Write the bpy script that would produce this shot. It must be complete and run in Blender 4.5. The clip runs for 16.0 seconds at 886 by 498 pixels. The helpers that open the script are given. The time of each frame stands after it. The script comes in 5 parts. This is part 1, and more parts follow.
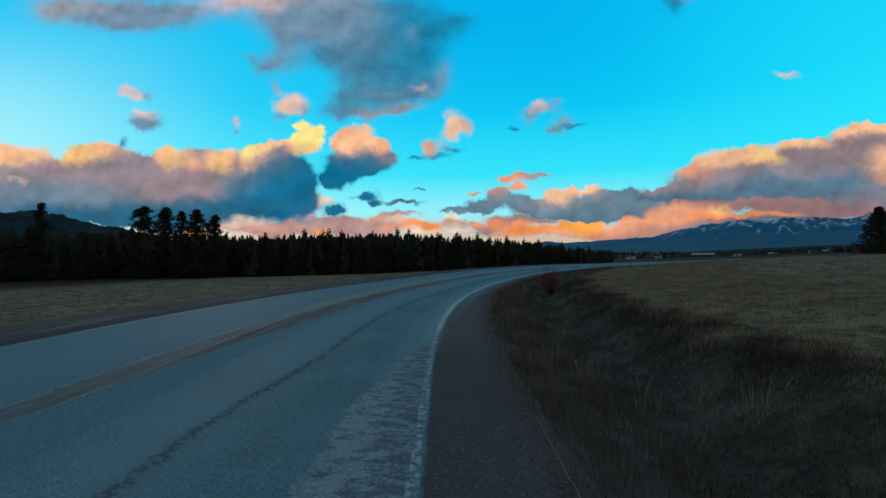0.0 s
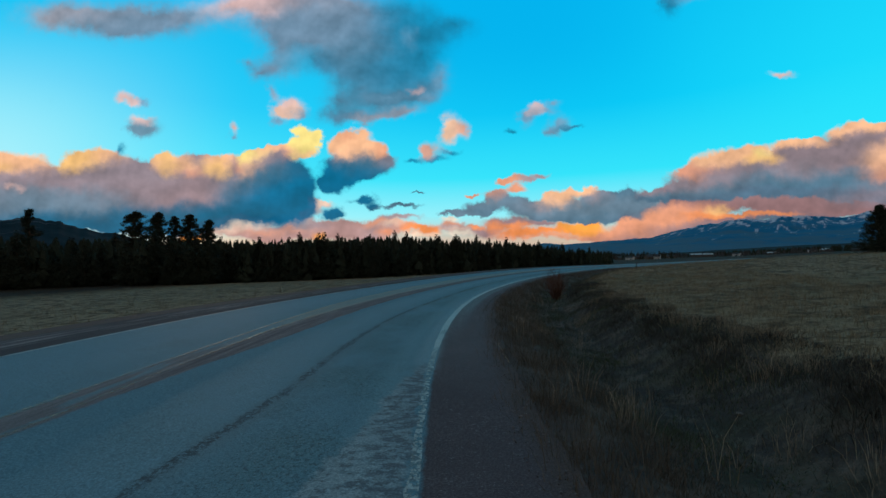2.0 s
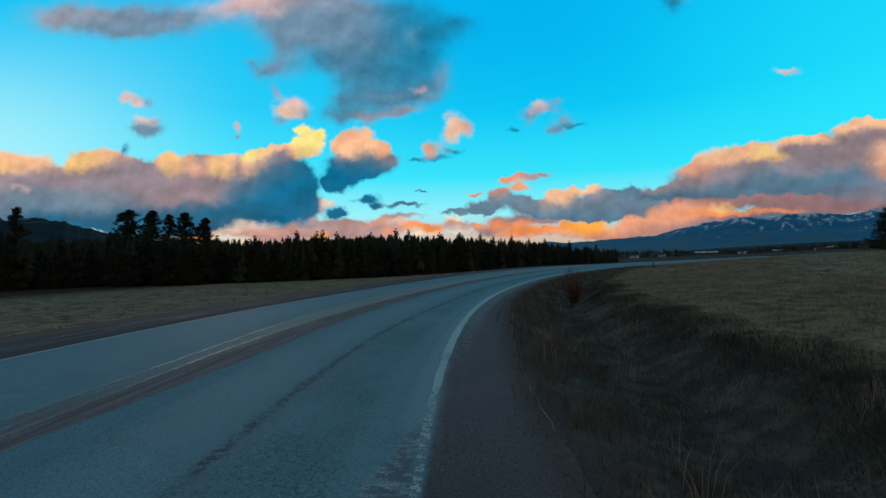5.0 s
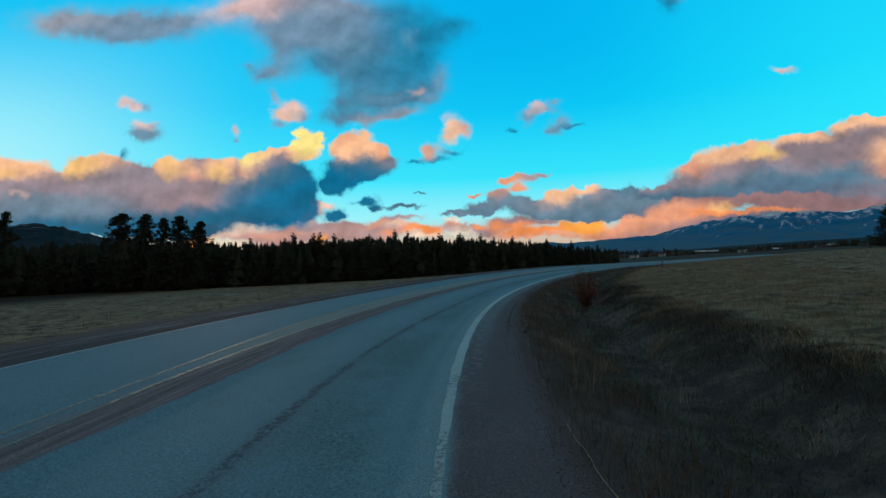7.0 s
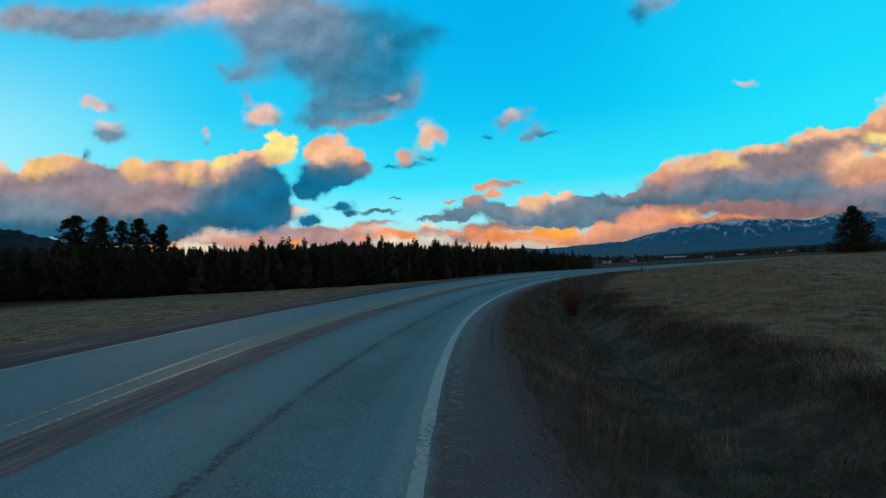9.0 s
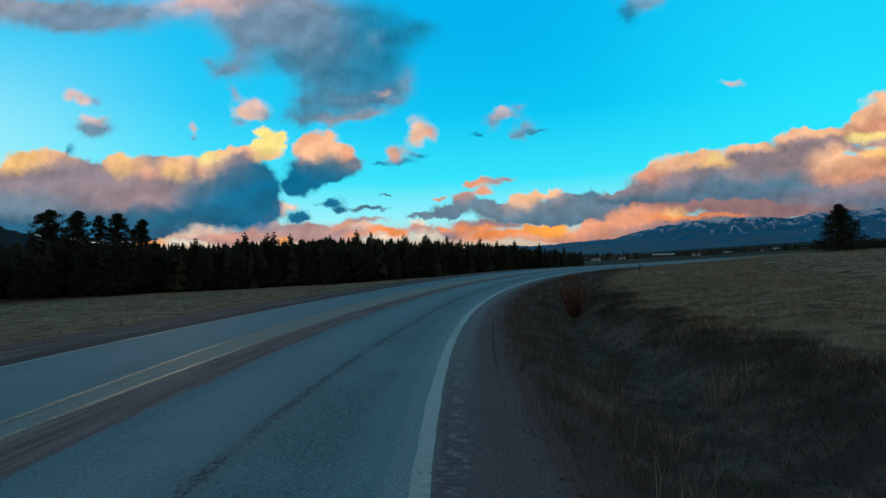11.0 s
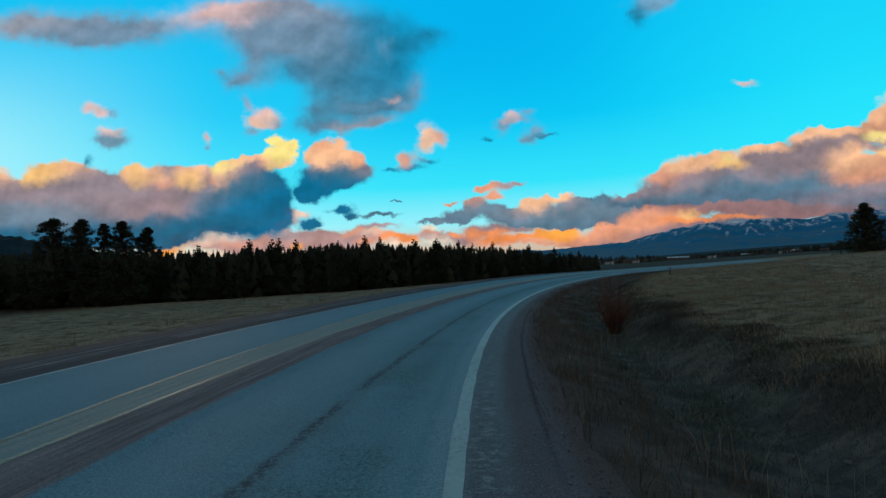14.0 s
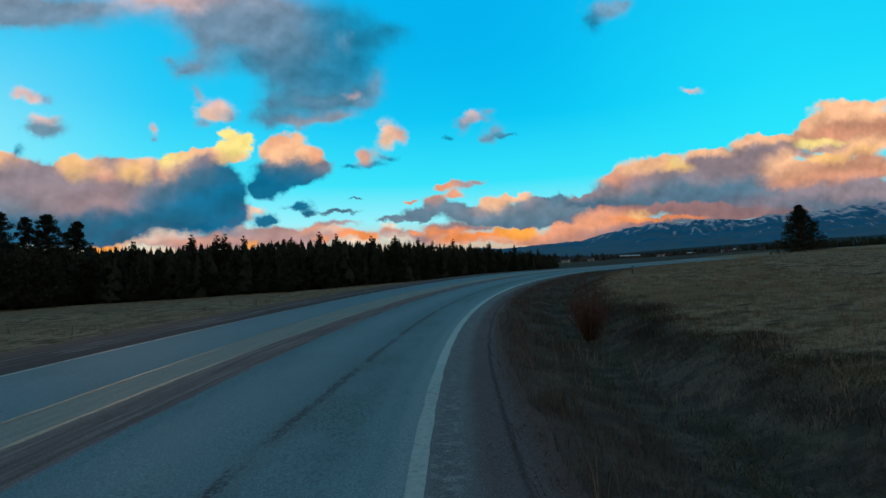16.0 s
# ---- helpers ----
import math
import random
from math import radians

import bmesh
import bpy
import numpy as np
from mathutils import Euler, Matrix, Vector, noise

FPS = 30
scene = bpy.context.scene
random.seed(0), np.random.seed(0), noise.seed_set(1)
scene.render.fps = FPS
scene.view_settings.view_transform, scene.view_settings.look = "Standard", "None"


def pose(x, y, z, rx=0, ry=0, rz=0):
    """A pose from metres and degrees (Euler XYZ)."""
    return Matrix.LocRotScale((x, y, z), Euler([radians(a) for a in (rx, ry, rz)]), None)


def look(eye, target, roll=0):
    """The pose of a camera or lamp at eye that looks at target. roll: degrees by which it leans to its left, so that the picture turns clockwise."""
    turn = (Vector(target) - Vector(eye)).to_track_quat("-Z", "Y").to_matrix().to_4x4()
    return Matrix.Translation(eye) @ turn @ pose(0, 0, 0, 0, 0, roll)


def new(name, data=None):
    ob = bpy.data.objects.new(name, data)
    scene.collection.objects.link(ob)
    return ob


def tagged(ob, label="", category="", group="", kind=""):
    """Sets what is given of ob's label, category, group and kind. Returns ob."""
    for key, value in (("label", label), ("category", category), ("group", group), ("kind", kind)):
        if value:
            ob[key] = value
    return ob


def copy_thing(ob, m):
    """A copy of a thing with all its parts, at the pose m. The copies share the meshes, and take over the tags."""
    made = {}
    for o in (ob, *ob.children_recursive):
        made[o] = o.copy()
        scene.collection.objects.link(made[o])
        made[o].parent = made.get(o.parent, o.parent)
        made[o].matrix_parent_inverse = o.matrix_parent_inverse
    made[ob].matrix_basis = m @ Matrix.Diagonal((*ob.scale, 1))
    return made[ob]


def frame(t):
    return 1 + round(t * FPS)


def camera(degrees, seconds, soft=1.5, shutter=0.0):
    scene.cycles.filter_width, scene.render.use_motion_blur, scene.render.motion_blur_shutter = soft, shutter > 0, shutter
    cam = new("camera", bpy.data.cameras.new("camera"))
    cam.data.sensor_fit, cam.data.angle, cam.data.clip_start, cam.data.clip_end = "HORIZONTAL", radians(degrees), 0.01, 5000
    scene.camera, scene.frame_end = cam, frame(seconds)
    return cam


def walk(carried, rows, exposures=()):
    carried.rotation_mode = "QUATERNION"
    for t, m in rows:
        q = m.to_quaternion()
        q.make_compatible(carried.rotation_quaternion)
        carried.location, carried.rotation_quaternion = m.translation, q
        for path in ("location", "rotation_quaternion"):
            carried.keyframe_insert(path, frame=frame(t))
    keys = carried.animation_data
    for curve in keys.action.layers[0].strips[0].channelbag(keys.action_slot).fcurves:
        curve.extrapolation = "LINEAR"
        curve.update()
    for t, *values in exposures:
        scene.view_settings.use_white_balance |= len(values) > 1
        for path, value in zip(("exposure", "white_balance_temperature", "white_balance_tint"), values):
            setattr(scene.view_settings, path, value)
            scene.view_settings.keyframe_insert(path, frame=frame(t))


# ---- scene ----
cam = camera(89.1, 16.0, soft=1.5)
walk(cam, [
    (0.0, pose(-0.000, -0.000, 1.616, 90.62, 0.38, 0.05)),
    (0.5, pose(-0.048, 0.411, 1.617, 90.33, 0.85, 3.72)),
    (1.0, pose(-0.063, 0.817, 1.630, 90.52, 0.86, 1.88)),
    (1.5, pose(-0.005, 1.193, 1.635, 91.33, 1.03, -0.25)),
    (2.0, pose(0.022, 1.564, 1.628, 90.99, 1.00, -0.10)),
    (2.5, pose(0.053, 2.007, 1.638, 90.82, 0.56, -3.85)),
    (3.0, pose(0.065, 2.479, 1.637, 90.90, 0.38, -2.47)),
    (3.5, pose(0.050, 2.919, 1.619, 90.79, 0.06, -1.65)),
    (4.0, pose(0.067, 3.375, 1.614, 91.17, 0.43, -2.76)),
    (4.5, pose(0.057, 3.838, 1.617, 90.84, 0.90, 0.09)),
    (7.0, pose(-0.057, 5.693, 1.599, 91.04, 1.75, 0.25)),
    (7.5, pose(-0.064, 6.099, 1.576, 91.51, 1.40, -0.19)),
    (8.0, pose(-0.015, 6.519, 1.574, 91.30, 1.62, -3.26)),
    (8.5, pose(0.015, 6.950, 1.577, 90.97, 2.02, -2.02)),
    (9.0, pose(0.006, 7.396, 1.587, 91.64, 1.69, -2.87)),
    (9.5, pose(0.040, 7.765, 1.571, 91.36, 1.48, -3.31)),
    (12.0, pose(0.021, 9.896, 1.571, 91.12, 1.74, -4.41)),
    (12.5, pose(0.056, 10.337, 1.578, 90.40, 1.87, -2.85)),
    (13.0, pose(0.057, 10.764, 1.580, 91.01, 1.52, -3.58)),
    (13.5, pose(0.134, 11.164, 1.575, 91.98, 2.05, -3.91)),
    (14.0, pose(0.166, 11.591, 1.572, 91.96, 2.21, -2.70)),
    (14.5, pose(0.243, 12.053, 1.588, 91.71, 1.73, -5.72)),
    (15.0, pose(0.305, 12.480, 1.588, 91.35, 1.66, -5.52)),
    (15.5, pose(0.309, 12.911, 1.575, 91.21, 1.96, -4.74)),
    (16.0, pose(0.393, 13.371, 1.575, 91.51, 2.16, -7.78)),
])

# ---- world: evening sky, blue overhead, broken clouds lit from a sun behind the woods ----
world = bpy.data.worlds.new("evening_sky")
scene.world = world
world.use_nodes = True
wt = world.node_tree
wt.nodes.clear()

# clouds as soft puffs, one list for each tone: (across, up, half width, half height), in hundredths of the distance ahead
WEST_MAUVE = [(-68.4, 18.0, 6.1, 3.4), (-62.3, 16.2, 6.2, 3.7), (-72.5, 18.1, 4.0, 3.2), (-49.6, 17.7, 4.8, 2.6), (-38.1, 22.3, 3.1, 1.6), (-35.0, 22.8, 2.2, 1.4), (-46.3, 21.2, 1.6, 1.4), (-54.4, 23.0, 2.1, 1.3), (-68.4, 20.3, 4.6, 1.6), (-76.5, 20.9, 3.5, 1.3), (-71.5, 21.6, 2.3, 1.8), (-82.3, 19.6, 4.3, 1.5), (-93.6, 17.9, 6.3, 2.0), (-79.8, 16.6, 7.6, 2.3), (-103.7, 17.0, 6.3, 3.3), (-88.0, 18.8, 3.1, 1.5)]
WEST_BROWN = [(-55.0, 15.5, 5.1, 2.5), (-52.3, 17.2, 3.6, 1.9), (-61.3, 14.7, 3.9, 1.8), (-68.2, 15.5, 3.3, 2.3)]
WEST_TEAL = [(-35.4, 15.7, 5.6, 4.3), (-39.9, 15.0, 5.0, 3.6), (-31.8, 17.5, 2.5, 2.9), (-34.4, 10.6, 4.7, 2.4), (-31.8, 12.9, 2.5, 2.9), (-44.3, 13.9, 4.1, 2.1)]
WEST_STEEL = [(-42.0, 17.9, 4.2, 1.9), (-36.5, 19.5, 4.0, 1.6), (-46.4, 15.3, 3.3, 2.3)]
WEST_DEEP = [(-50.8, 10.1, 6.4, 2.0), (-59.3, 9.1, 6.3, 1.8), (-66.5, 9.8, 7.1, 2.0), (-55.1, 8.0, 4.2, 1.0), (-72.6, 10.6, 6.0, 2.0), (-43.3, 11.2, 4.4, 1.4), (-58.4, 7.6, 7.5, 1.4), (-69.7, 7.7, 6.3, 1.5), (-53.7, 11.6, 4.3, 1.4), (-60.9, 10.2, 5.0, 1.3), (-79.8, 8.8, 12.6, 1.5), (-94.9, 9.9, 10.1, 1.5), (-106.2, 9.5, 7.6, 2.0)]
WEST_GOLD = [(-61.4, 22.8, 1.5, 1.4), (-60.2, 20.8, 1.1, 1.3), (-50.9, 21.0, 1.8, 1.5), (-49.4, 20.0, 1.5, 1.1), (-79.8, 23.2, 3.5, 1.6), (-97.7, 21.5, 1.8, 1.0), (-82.6, 21.7, 1.8, 1.1)]
WEST_PEACH = [(-57.5, 21.3, 2.1, 1.6), (-62.4, 22.1, 1.2, 1.3), (-48.3, 22.4, 1.9, 1.3), (-39.7, 24.0, 1.7, 1.0), (-41.7, 21.7, 2.0, 1.7), (-43.1, 19.8, 1.5, 1.3), (-36.3, 24.8, 2.0, 0.6), (-38.6, 25.0, 1.7, 0.6), (-52.2, 22.7, 1.3, 1.1), (-32.3, 24.0, 1.4, 1.2), (-29.1, 23.1, 1.7, 0.7), (-96.2, 23.0, 4.0, 1.8), (-90.9, 21.5, 3.3, 1.4), (-74.7, 23.9, 3.3, 1.4), (-101.8, 22.7, 3.8, 2.0)]
WEST_YELLOW = [(-41.7, 24.0, 2.2, 1.0), (-43.0, 23.1, 1.5, 1.1), (-30.6, 27.1, 2.0, 2.2), (-30.1, 24.9, 2.3, 1.7), (-31.7, 29.2, 1.4, 0.8), (-28.4, 25.9, 1.3, 1.7), (-27.2, 27.6, 0.9, 0.7)]
WEST_SALMON = [(-33.5, 24.0, 1.2, 1.1), (-44.7, 20.6, 1.5, 1.2), (-56.0, 19.6, 2.1, 0.9)]
WEST_SLATE = [(-91.1, 15.2, 6.3, 1.4), (-79.8, 14.6, 6.3, 1.4), (-86.1, 13.7, 10.1, 2.0), (-94.9, 12.9, 7.6, 2.0), (-75.7, 13.3, 6.9, 2.3), (-105.0, 13.2, 7.6, 2.5)]
WEST_BLUSH = [(-93.1, 16.2, 1.0, 0.5), (-95.4, 16.7, 1.0, 0.4)]
MIDDLE_PEACH = [(-20.3, 25.1, 3.3, 2.1), (-15.6, 24.4, 2.4, 1.4), (-17.4, 28.1, 2.0, 1.5), (-22.6, 25.9, 2.0, 1.7), (-19.2, 23.3, 2.8, 1.0), (26.2, 12.7, 2.7, 1.3), (24.0, 12.0, 2.0, 1.0), (28.3, 14.0, 1.6, 0.8), (32.4, 13.9, 1.9, 0.7)]
MIDDLE_SALMON = [(-13.7, 23.9, 1.4, 1.0), (-21.4, 27.3, 1.4, 1.0), (12.1, 13.4, 1.5, 1.0), (16.5, 14.7, 2.2, 0.9), (14.6, 16.9, 2.4, 0.8), (12.5, 16.7, 1.0, 0.8), (7.3, 13.6, 1.3, 0.4), (50.0, 13.6, 2.1, 0.7)]
MIDDLE_TEAL = [(-20.4, 20.0, 4.7, 2.1), (-22.8, 17.8, 2.8, 2.1), (-24.6, 16.2, 2.0, 1.1), (-18.1, 18.5, 3.3, 1.3), (-26.3, 16.9, 1.6, 1.0), (-17.1, 12.9, 2.8, 0.7), (-14.8, 11.7, 1.2, 0.5), (-24.7, 10.6, 2.3, 1.3), (-22.8, 9.9, 1.6, 1.0)]
MIDDLE_STEEL = [(-15.7, 20.4, 4.0, 1.6), (-19.0, 21.4, 3.5, 1.0), (34.6, 8.5, 8.1, 0.9), (40.5, 13.1, 3.3, 0.9), (29.2, 8.0, 5.3, 0.6), (9.1, 10.1, 2.5, 0.6), (-5.1, 14.3, 1.2, 0.2), (-8.8, 11.4, 3.9, 0.4)]
MIDDLE_MAUVE = [(-13.1, 21.6, 2.1, 1.1)]
MIDDLE_WHITE = [(-28.7, 12.1, 1.1, 1.6), (-26.8, 12.8, 2.1, 0.6), (-30.8, 10.0, 1.1, 0.8)]
MIDDLE_SLATE = [(8.5, 11.0, 2.8, 1.0), (13.9, 11.7, 3.2, 1.0), (12.4, 12.9, 1.5, 1.0), (5.7, 9.9, 3.3, 0.6), (2.2, 9.7, 2.5, 0.4), (19.0, 10.3, 3.9, 1.5), (24.2, 9.4, 5.3, 1.5), (32.2, 10.5, 8.1, 1.6), (42.9, 10.5, 5.5, 1.3), (39.1, 11.7, 5.5, 1.2)]
MIDDLE_PINKGREY = [(21.9, 17.7, 2.2, 0.6), (21.3, 10.8, 2.4, 0.9), (35.0, 12.5, 1.9, 1.0), (19.0, 16.7, 1.8, 0.5)]
LOW_CREAM = [(-44.4, 9.7, 2.1, 0.5), (-47.4, 8.8, 2.2, 0.5), (-52.6, 8.0, 1.8, 0.5), (-49.3, 7.7, 2.1, 0.5), (3.5, 5.1, 2.2, 0.5), (2.1, 8.7, 1.7, 0.4), (-42.0, 8.9, 1.5, 0.5), (-4.2, 4.9, 2.4, 0.4)]
LOW_WHITE = [(-48.8, 6.8, 4.3, 0.8), (-43.3, 8.0, 2.7, 0.7), (3.3, 6.4, 1.7, 0.5), (-31.1, 8.8, 1.4, 0.7), (-10.1, 7.5, 1.7, 0.5)]
LOW_ROSE = [(-43.4, 5.9, 6.5, 1.2), (-35.7, 5.4, 5.6, 1.1), (-26.6, 5.8, 6.3, 1.3), (-18.5, 6.1, 5.3, 1.5), (-21.9, 7.6, 4.6, 1.0), (-28.8, 7.6, 2.8, 1.0)]
LOW_SALMON = [(-40.1, 6.2, 3.5, 0.7), (-32.3, 6.7, 3.4, 0.6), (-13.5, 8.0, 2.9, 0.6), (37.1, 4.6, 6.3, 1.2), (42.9, 5.8, 5.3, 1.2), (21.1, 4.1, 7.8, 0.6), (2.1, 7.7, 1.5, 0.5), (-56.2, 6.5, 2.1, 0.7), (48.3, 7.5, 6.2, 1.5), (54.3, 8.7, 5.1, 1.2), (44.4, 7.6, 5.0, 1.2), (56.9, 9.7, 4.3, 0.9), (51.2, 9.3, 4.2, 0.9)]
LOW_ORANGE = [(-57.1, 5.4, 1.5, 0.9), (-55.0, 5.0, 2.5, 0.8), (-27.2, 5.0, 1.0, 0.6), (31.1, 6.5, 2.8, 1.0), (33.4, 7.2, 1.5, 1.0), (28.0, 5.9, 1.9, 0.6)]
LOW_EMBER = [(-5.8, 6.5, 2.4, 1.0), (-2.9, 5.8, 1.7, 1.1), (-12.4, 5.9, 1.3, 0.7), (11.5, 6.7, 1.4, 0.8), (16.0, 6.4, 2.3, 0.5), (7.1, 6.7, 1.1, 0.5), (22.4, 5.3, 5.0, 0.5), (17.5, 5.0, 3.6, 0.5), (59.2, 8.1, 3.5, 0.5), (68.5, 8.0, 5.3, 0.4), (74.5, 8.2, 3.6, 0.4)]
LOW_PINKGREY = [(-8.9, 9.0, 4.1, 0.6), (-11.3, 6.8, 3.0, 0.7), (2.1, 6.8, 3.2, 0.8), (-13.8, 5.5, 3.6, 1.2)]
LOW_BROWN = [(14.7, 7.7, 4.9, 1.0), (8.5, 5.5, 4.8, 1.1), (22.5, 6.9, 3.9, 0.8), (42.8, 3.5, 7.6, 0.9), (51.3, 5.3, 7.8, 0.9), (59.9, 5.8, 5.2, 0.8)]
LOW_DUSK = [(68.7, 11.0, 8.1, 1.8), (77.6, 10.9, 7.6, 1.9), (82.0, 8.3, 7.3, 1.0), (64.0, 6.9, 5.8, 0.9), (86.9, 12.6, 7.7, 1.7), (73.2, 13.2, 6.7, 1.4), (52.7, 11.4, 5.7, 1.2), (58.4, 10.7, 5.8, 1.2), (86.8, 10.7, 7.1, 1.7), (94.6, 11.1, 5.7, 1.7), (91.3, 8.5, 4.4, 1.0), (102.5, 9.8, 6.4, 1.7)]
LOW_STEEL = [(102.6, 11.8, 9.6, 1.7), (115.6, 10.4, 9.9, 1.4), (129.1, 10.1, 8.5, 1.8), (77.4, 7.0, 7.5, 1.0)]
LOW_GOLD = [(62.1, 9.2, 1.6, 0.8), (60.9, 8.8, 1.4, 0.5)]
LOW_SLATE = [(-39.5, 9.0, 6.3, 1.3), (-30.7, 7.4, 3.8, 0.8)]
EAST_PEACH = [(65.1, 22.1, 4.7, 1.5), (60.4, 20.3, 3.5, 1.2), (69.6, 22.7, 3.3, 1.2), (78.4, 24.1, 3.6, 0.8), (83.0, 24.3, 3.1, 0.8), (91.2, 26.8, 4.4, 1.0), (96.0, 27.5, 4.4, 0.9), (102.4, 27.8, 3.9, 0.7), (98.5, 21.2, 3.5, 1.6), (103.2, 19.8, 5.8, 1.7), (102.2, 23.9, 2.3, 1.3), (120.3, 25.2, 6.7, 1.5), (129.0, 26.9, 6.2, 1.6), (117.7, 35.7, 7.0, 1.2), (126.3, 36.9, 7.9, 1.2), (110.9, 32.6, 3.0, 1.3), (108.8, 30.4, 2.6, 1.3), (119.2, 33.4, 6.0, 1.0), (129.5, 34.1, 4.8, 1.0)]
EAST_RUST = [(110.0, 19.1, 6.6, 1.6), (116.6, 19.9, 7.7, 1.7), (126.8, 21.0, 6.8, 2.1), (103.1, 18.6, 5.8, 1.7), (118.8, 31.3, 7.7, 1.5), (128.1, 32.0, 6.9, 1.6), (108.3, 28.1, 4.6, 1.2), (123.6, 28.4, 6.8, 1.5)]
EAST_TAUPE = [(94.3, 25.0, 6.3, 1.4), (101.6, 25.2, 3.9, 1.3), (62.0, 18.0, 5.2, 1.5), (67.9, 18.6, 4.1, 1.5), (77.1, 22.0, 2.7, 1.1), (81.6, 21.2, 4.9, 1.5), (87.8, 21.9, 5.6, 1.8), (90.8, 19.9, 5.6, 1.7), (94.1, 22.7, 3.5, 1.6)]
EAST_GOLD = [(70.2, 20.6, 1.9, 1.1), (73.7, 20.6, 2.1, 1.0), (113.1, 22.4, 4.3, 0.9), (116.8, 23.1, 2.3, 0.7), (125.4, 24.6, 3.1, 1.0)]
EAST_YELLOW = [(108.8, 26.1, 2.3, 0.7), (113.8, 26.9, 4.0, 0.6), (72.2, 21.9, 1.2, 1.0)]
EAST_SALMON = [(54.7, 17.4, 3.1, 0.9), (56.8, 18.7, 2.6, 0.9), (120.6, 29.0, 6.1, 1.0), (130.6, 30.5, 4.8, 1.3), (114.0, 29.7, 3.6, 1.0), (106.2, 16.9, 7.5, 1.0), (116.5, 18.0, 7.6, 1.0), (126.6, 18.7, 6.1, 1.0), (100.0, 16.1, 4.2, 0.9)]
EAST_MAUVE = [(54.6, 14.7, 4.6, 1.5), (61.8, 15.3, 5.2, 1.5), (72.4, 18.6, 3.3, 1.2), (81.5, 19.1, 4.9, 1.3), (79.8, 17.2, 7.0, 1.3), (112.0, 24.8, 4.0, 0.7), (107.5, 23.3, 2.0, 0.7), (117.0, 25.9, 2.3, 0.6), (103.1, 13.9, 7.4, 1.6), (112.9, 14.5, 8.9, 1.7), (106.0, 13.3, 8.1, 2.0), (94.7, 12.8, 6.3, 1.4), (124.7, 15.0, 9.1, 2.2), (119.4, 12.3, 9.0, 1.6), (129.6, 12.7, 6.2, 2.1), (47.2, 13.6, 3.1, 0.8)]
EAST_STEEL = [(47.1, 12.0, 3.1, 0.9), (68.8, 13.0, 7.4, 1.1), (87.0, 13.5, 7.7, 1.1), (102.7, 12.3, 8.0, 1.1), (72.2, 15.8, 6.9, 1.7), (64.7, 13.3, 6.7, 1.2), (81.2, 15.0, 8.2, 1.5), (90.6, 16.2, 5.6, 1.6), (95.2, 14.6, 6.3, 1.3), (57.4, 12.8, 5.2, 1.2), (51.6, 12.1, 3.4, 0.9), (114.3, 10.8, 8.9, 1.0), (126.0, 10.6, 7.8, 1.0)]
HIGH_ASH = [(-79.9, 56.3, 9.5, 2.0), (-86.2, 54.6, 4.6, 1.8), (-28.0, 58.3, 7.6, 2.3), (-12.8, 31.6, 4.1, 0.6), (-8.2, 32.5, 2.7, 0.6), (-16.6, 30.8, 2.1, 0.6)]
HIGH_GREYBLUE = [(-69.7, 52.2, 5.6, 2.0), (-35.6, 55.1, 7.0, 2.8), (-74.8, 53.5, 6.3, 1.8), (-58.4, 54.4, 8.3, 2.3), (-23.0, 55.7, 6.9, 2.8), (-64.7, 54.7, 6.3, 2.0), (-33.4, 53.3, 4.8, 3.7), (-28.9, 50.0, 5.3, 3.7), (-35.6, 47.4, 2.9, 3.6), (-37.1, 42.5, 2.9, 1.9), (-40.2, 41.2, 2.4, 1.2), (-42.8, 43.8, 1.1, 0.8), (-23.0, 53.9, 5.4, 3.2), (-19.4, 50.3, 4.5, 3.2)]
HIGH_BLUSH = [(-45.7, 57.1, 6.3, 1.8), (-39.4, 59.0, 5.1, 1.8), (-5.3, 37.4, 0.9, 0.6)]
HIGH_STORM = [(-15.0, 46.7, 5.5, 3.8), (-19.8, 44.1, 4.5, 2.7), (-17.3, 38.0, 5.0, 2.7), (-22.1, 35.4, 3.0, 2.1), (-12.7, 34.4, 5.0, 1.6), (-7.8, 35.7, 4.4, 2.1), (-2.8, 38.2, 3.2, 2.2), (-19.9, 31.9, 4.0, 1.2), (-23.6, 31.3, 2.1, 1.2)]
HIGH_AQUA = [(-8.8, 50.7, 4.4, 5.3), (-5.1, 44.4, 4.9, 3.8), (-12.5, 41.8, 5.5, 2.8), (-1.2, 49.6, 4.2, 2.6), (3.8, 51.1, 3.3, 1.7), (-26.5, 44.0, 3.2, 1.7), (-7.2, 54.5, 4.4, 2.5)]
HIGH_HAZE = [(-6.2, 49.0, 1.0, 1.4), (0.2, 40.1, 1.6, 1.8), (-11.4, 35.7, 2.6, 0.6), (-3.2, 35.3, 1.7, 1.0)]
WISPS_BLUSH = [(-70.7, 37.1, 1.5, 0.9), (-68.7, 36.1, 1.0, 0.7), (-66.7, 32.2, 2.1, 0.8), (-33.9, 34.8, 2.3, 1.3), (21.2, 32.9, 1.3, 0.8), (-46.2, 30.4, 0.9, 0.8), (76.6, 39.6, 2.4, 0.6)]
WISPS_PEACH = [(-32.8, 33.6, 1.8, 1.1), (2.8, 29.1, 1.6, 1.9), (1.5, 27.1, 2.0, 1.4), (-35.9, 33.4, 1.6, 0.8)]
WISPS_SALMON = [(-2.3, 23.9, 2.0, 1.0), (-3.6, 23.2, 1.3, 0.8), (5.3, 28.1, 1.1, 1.4)]
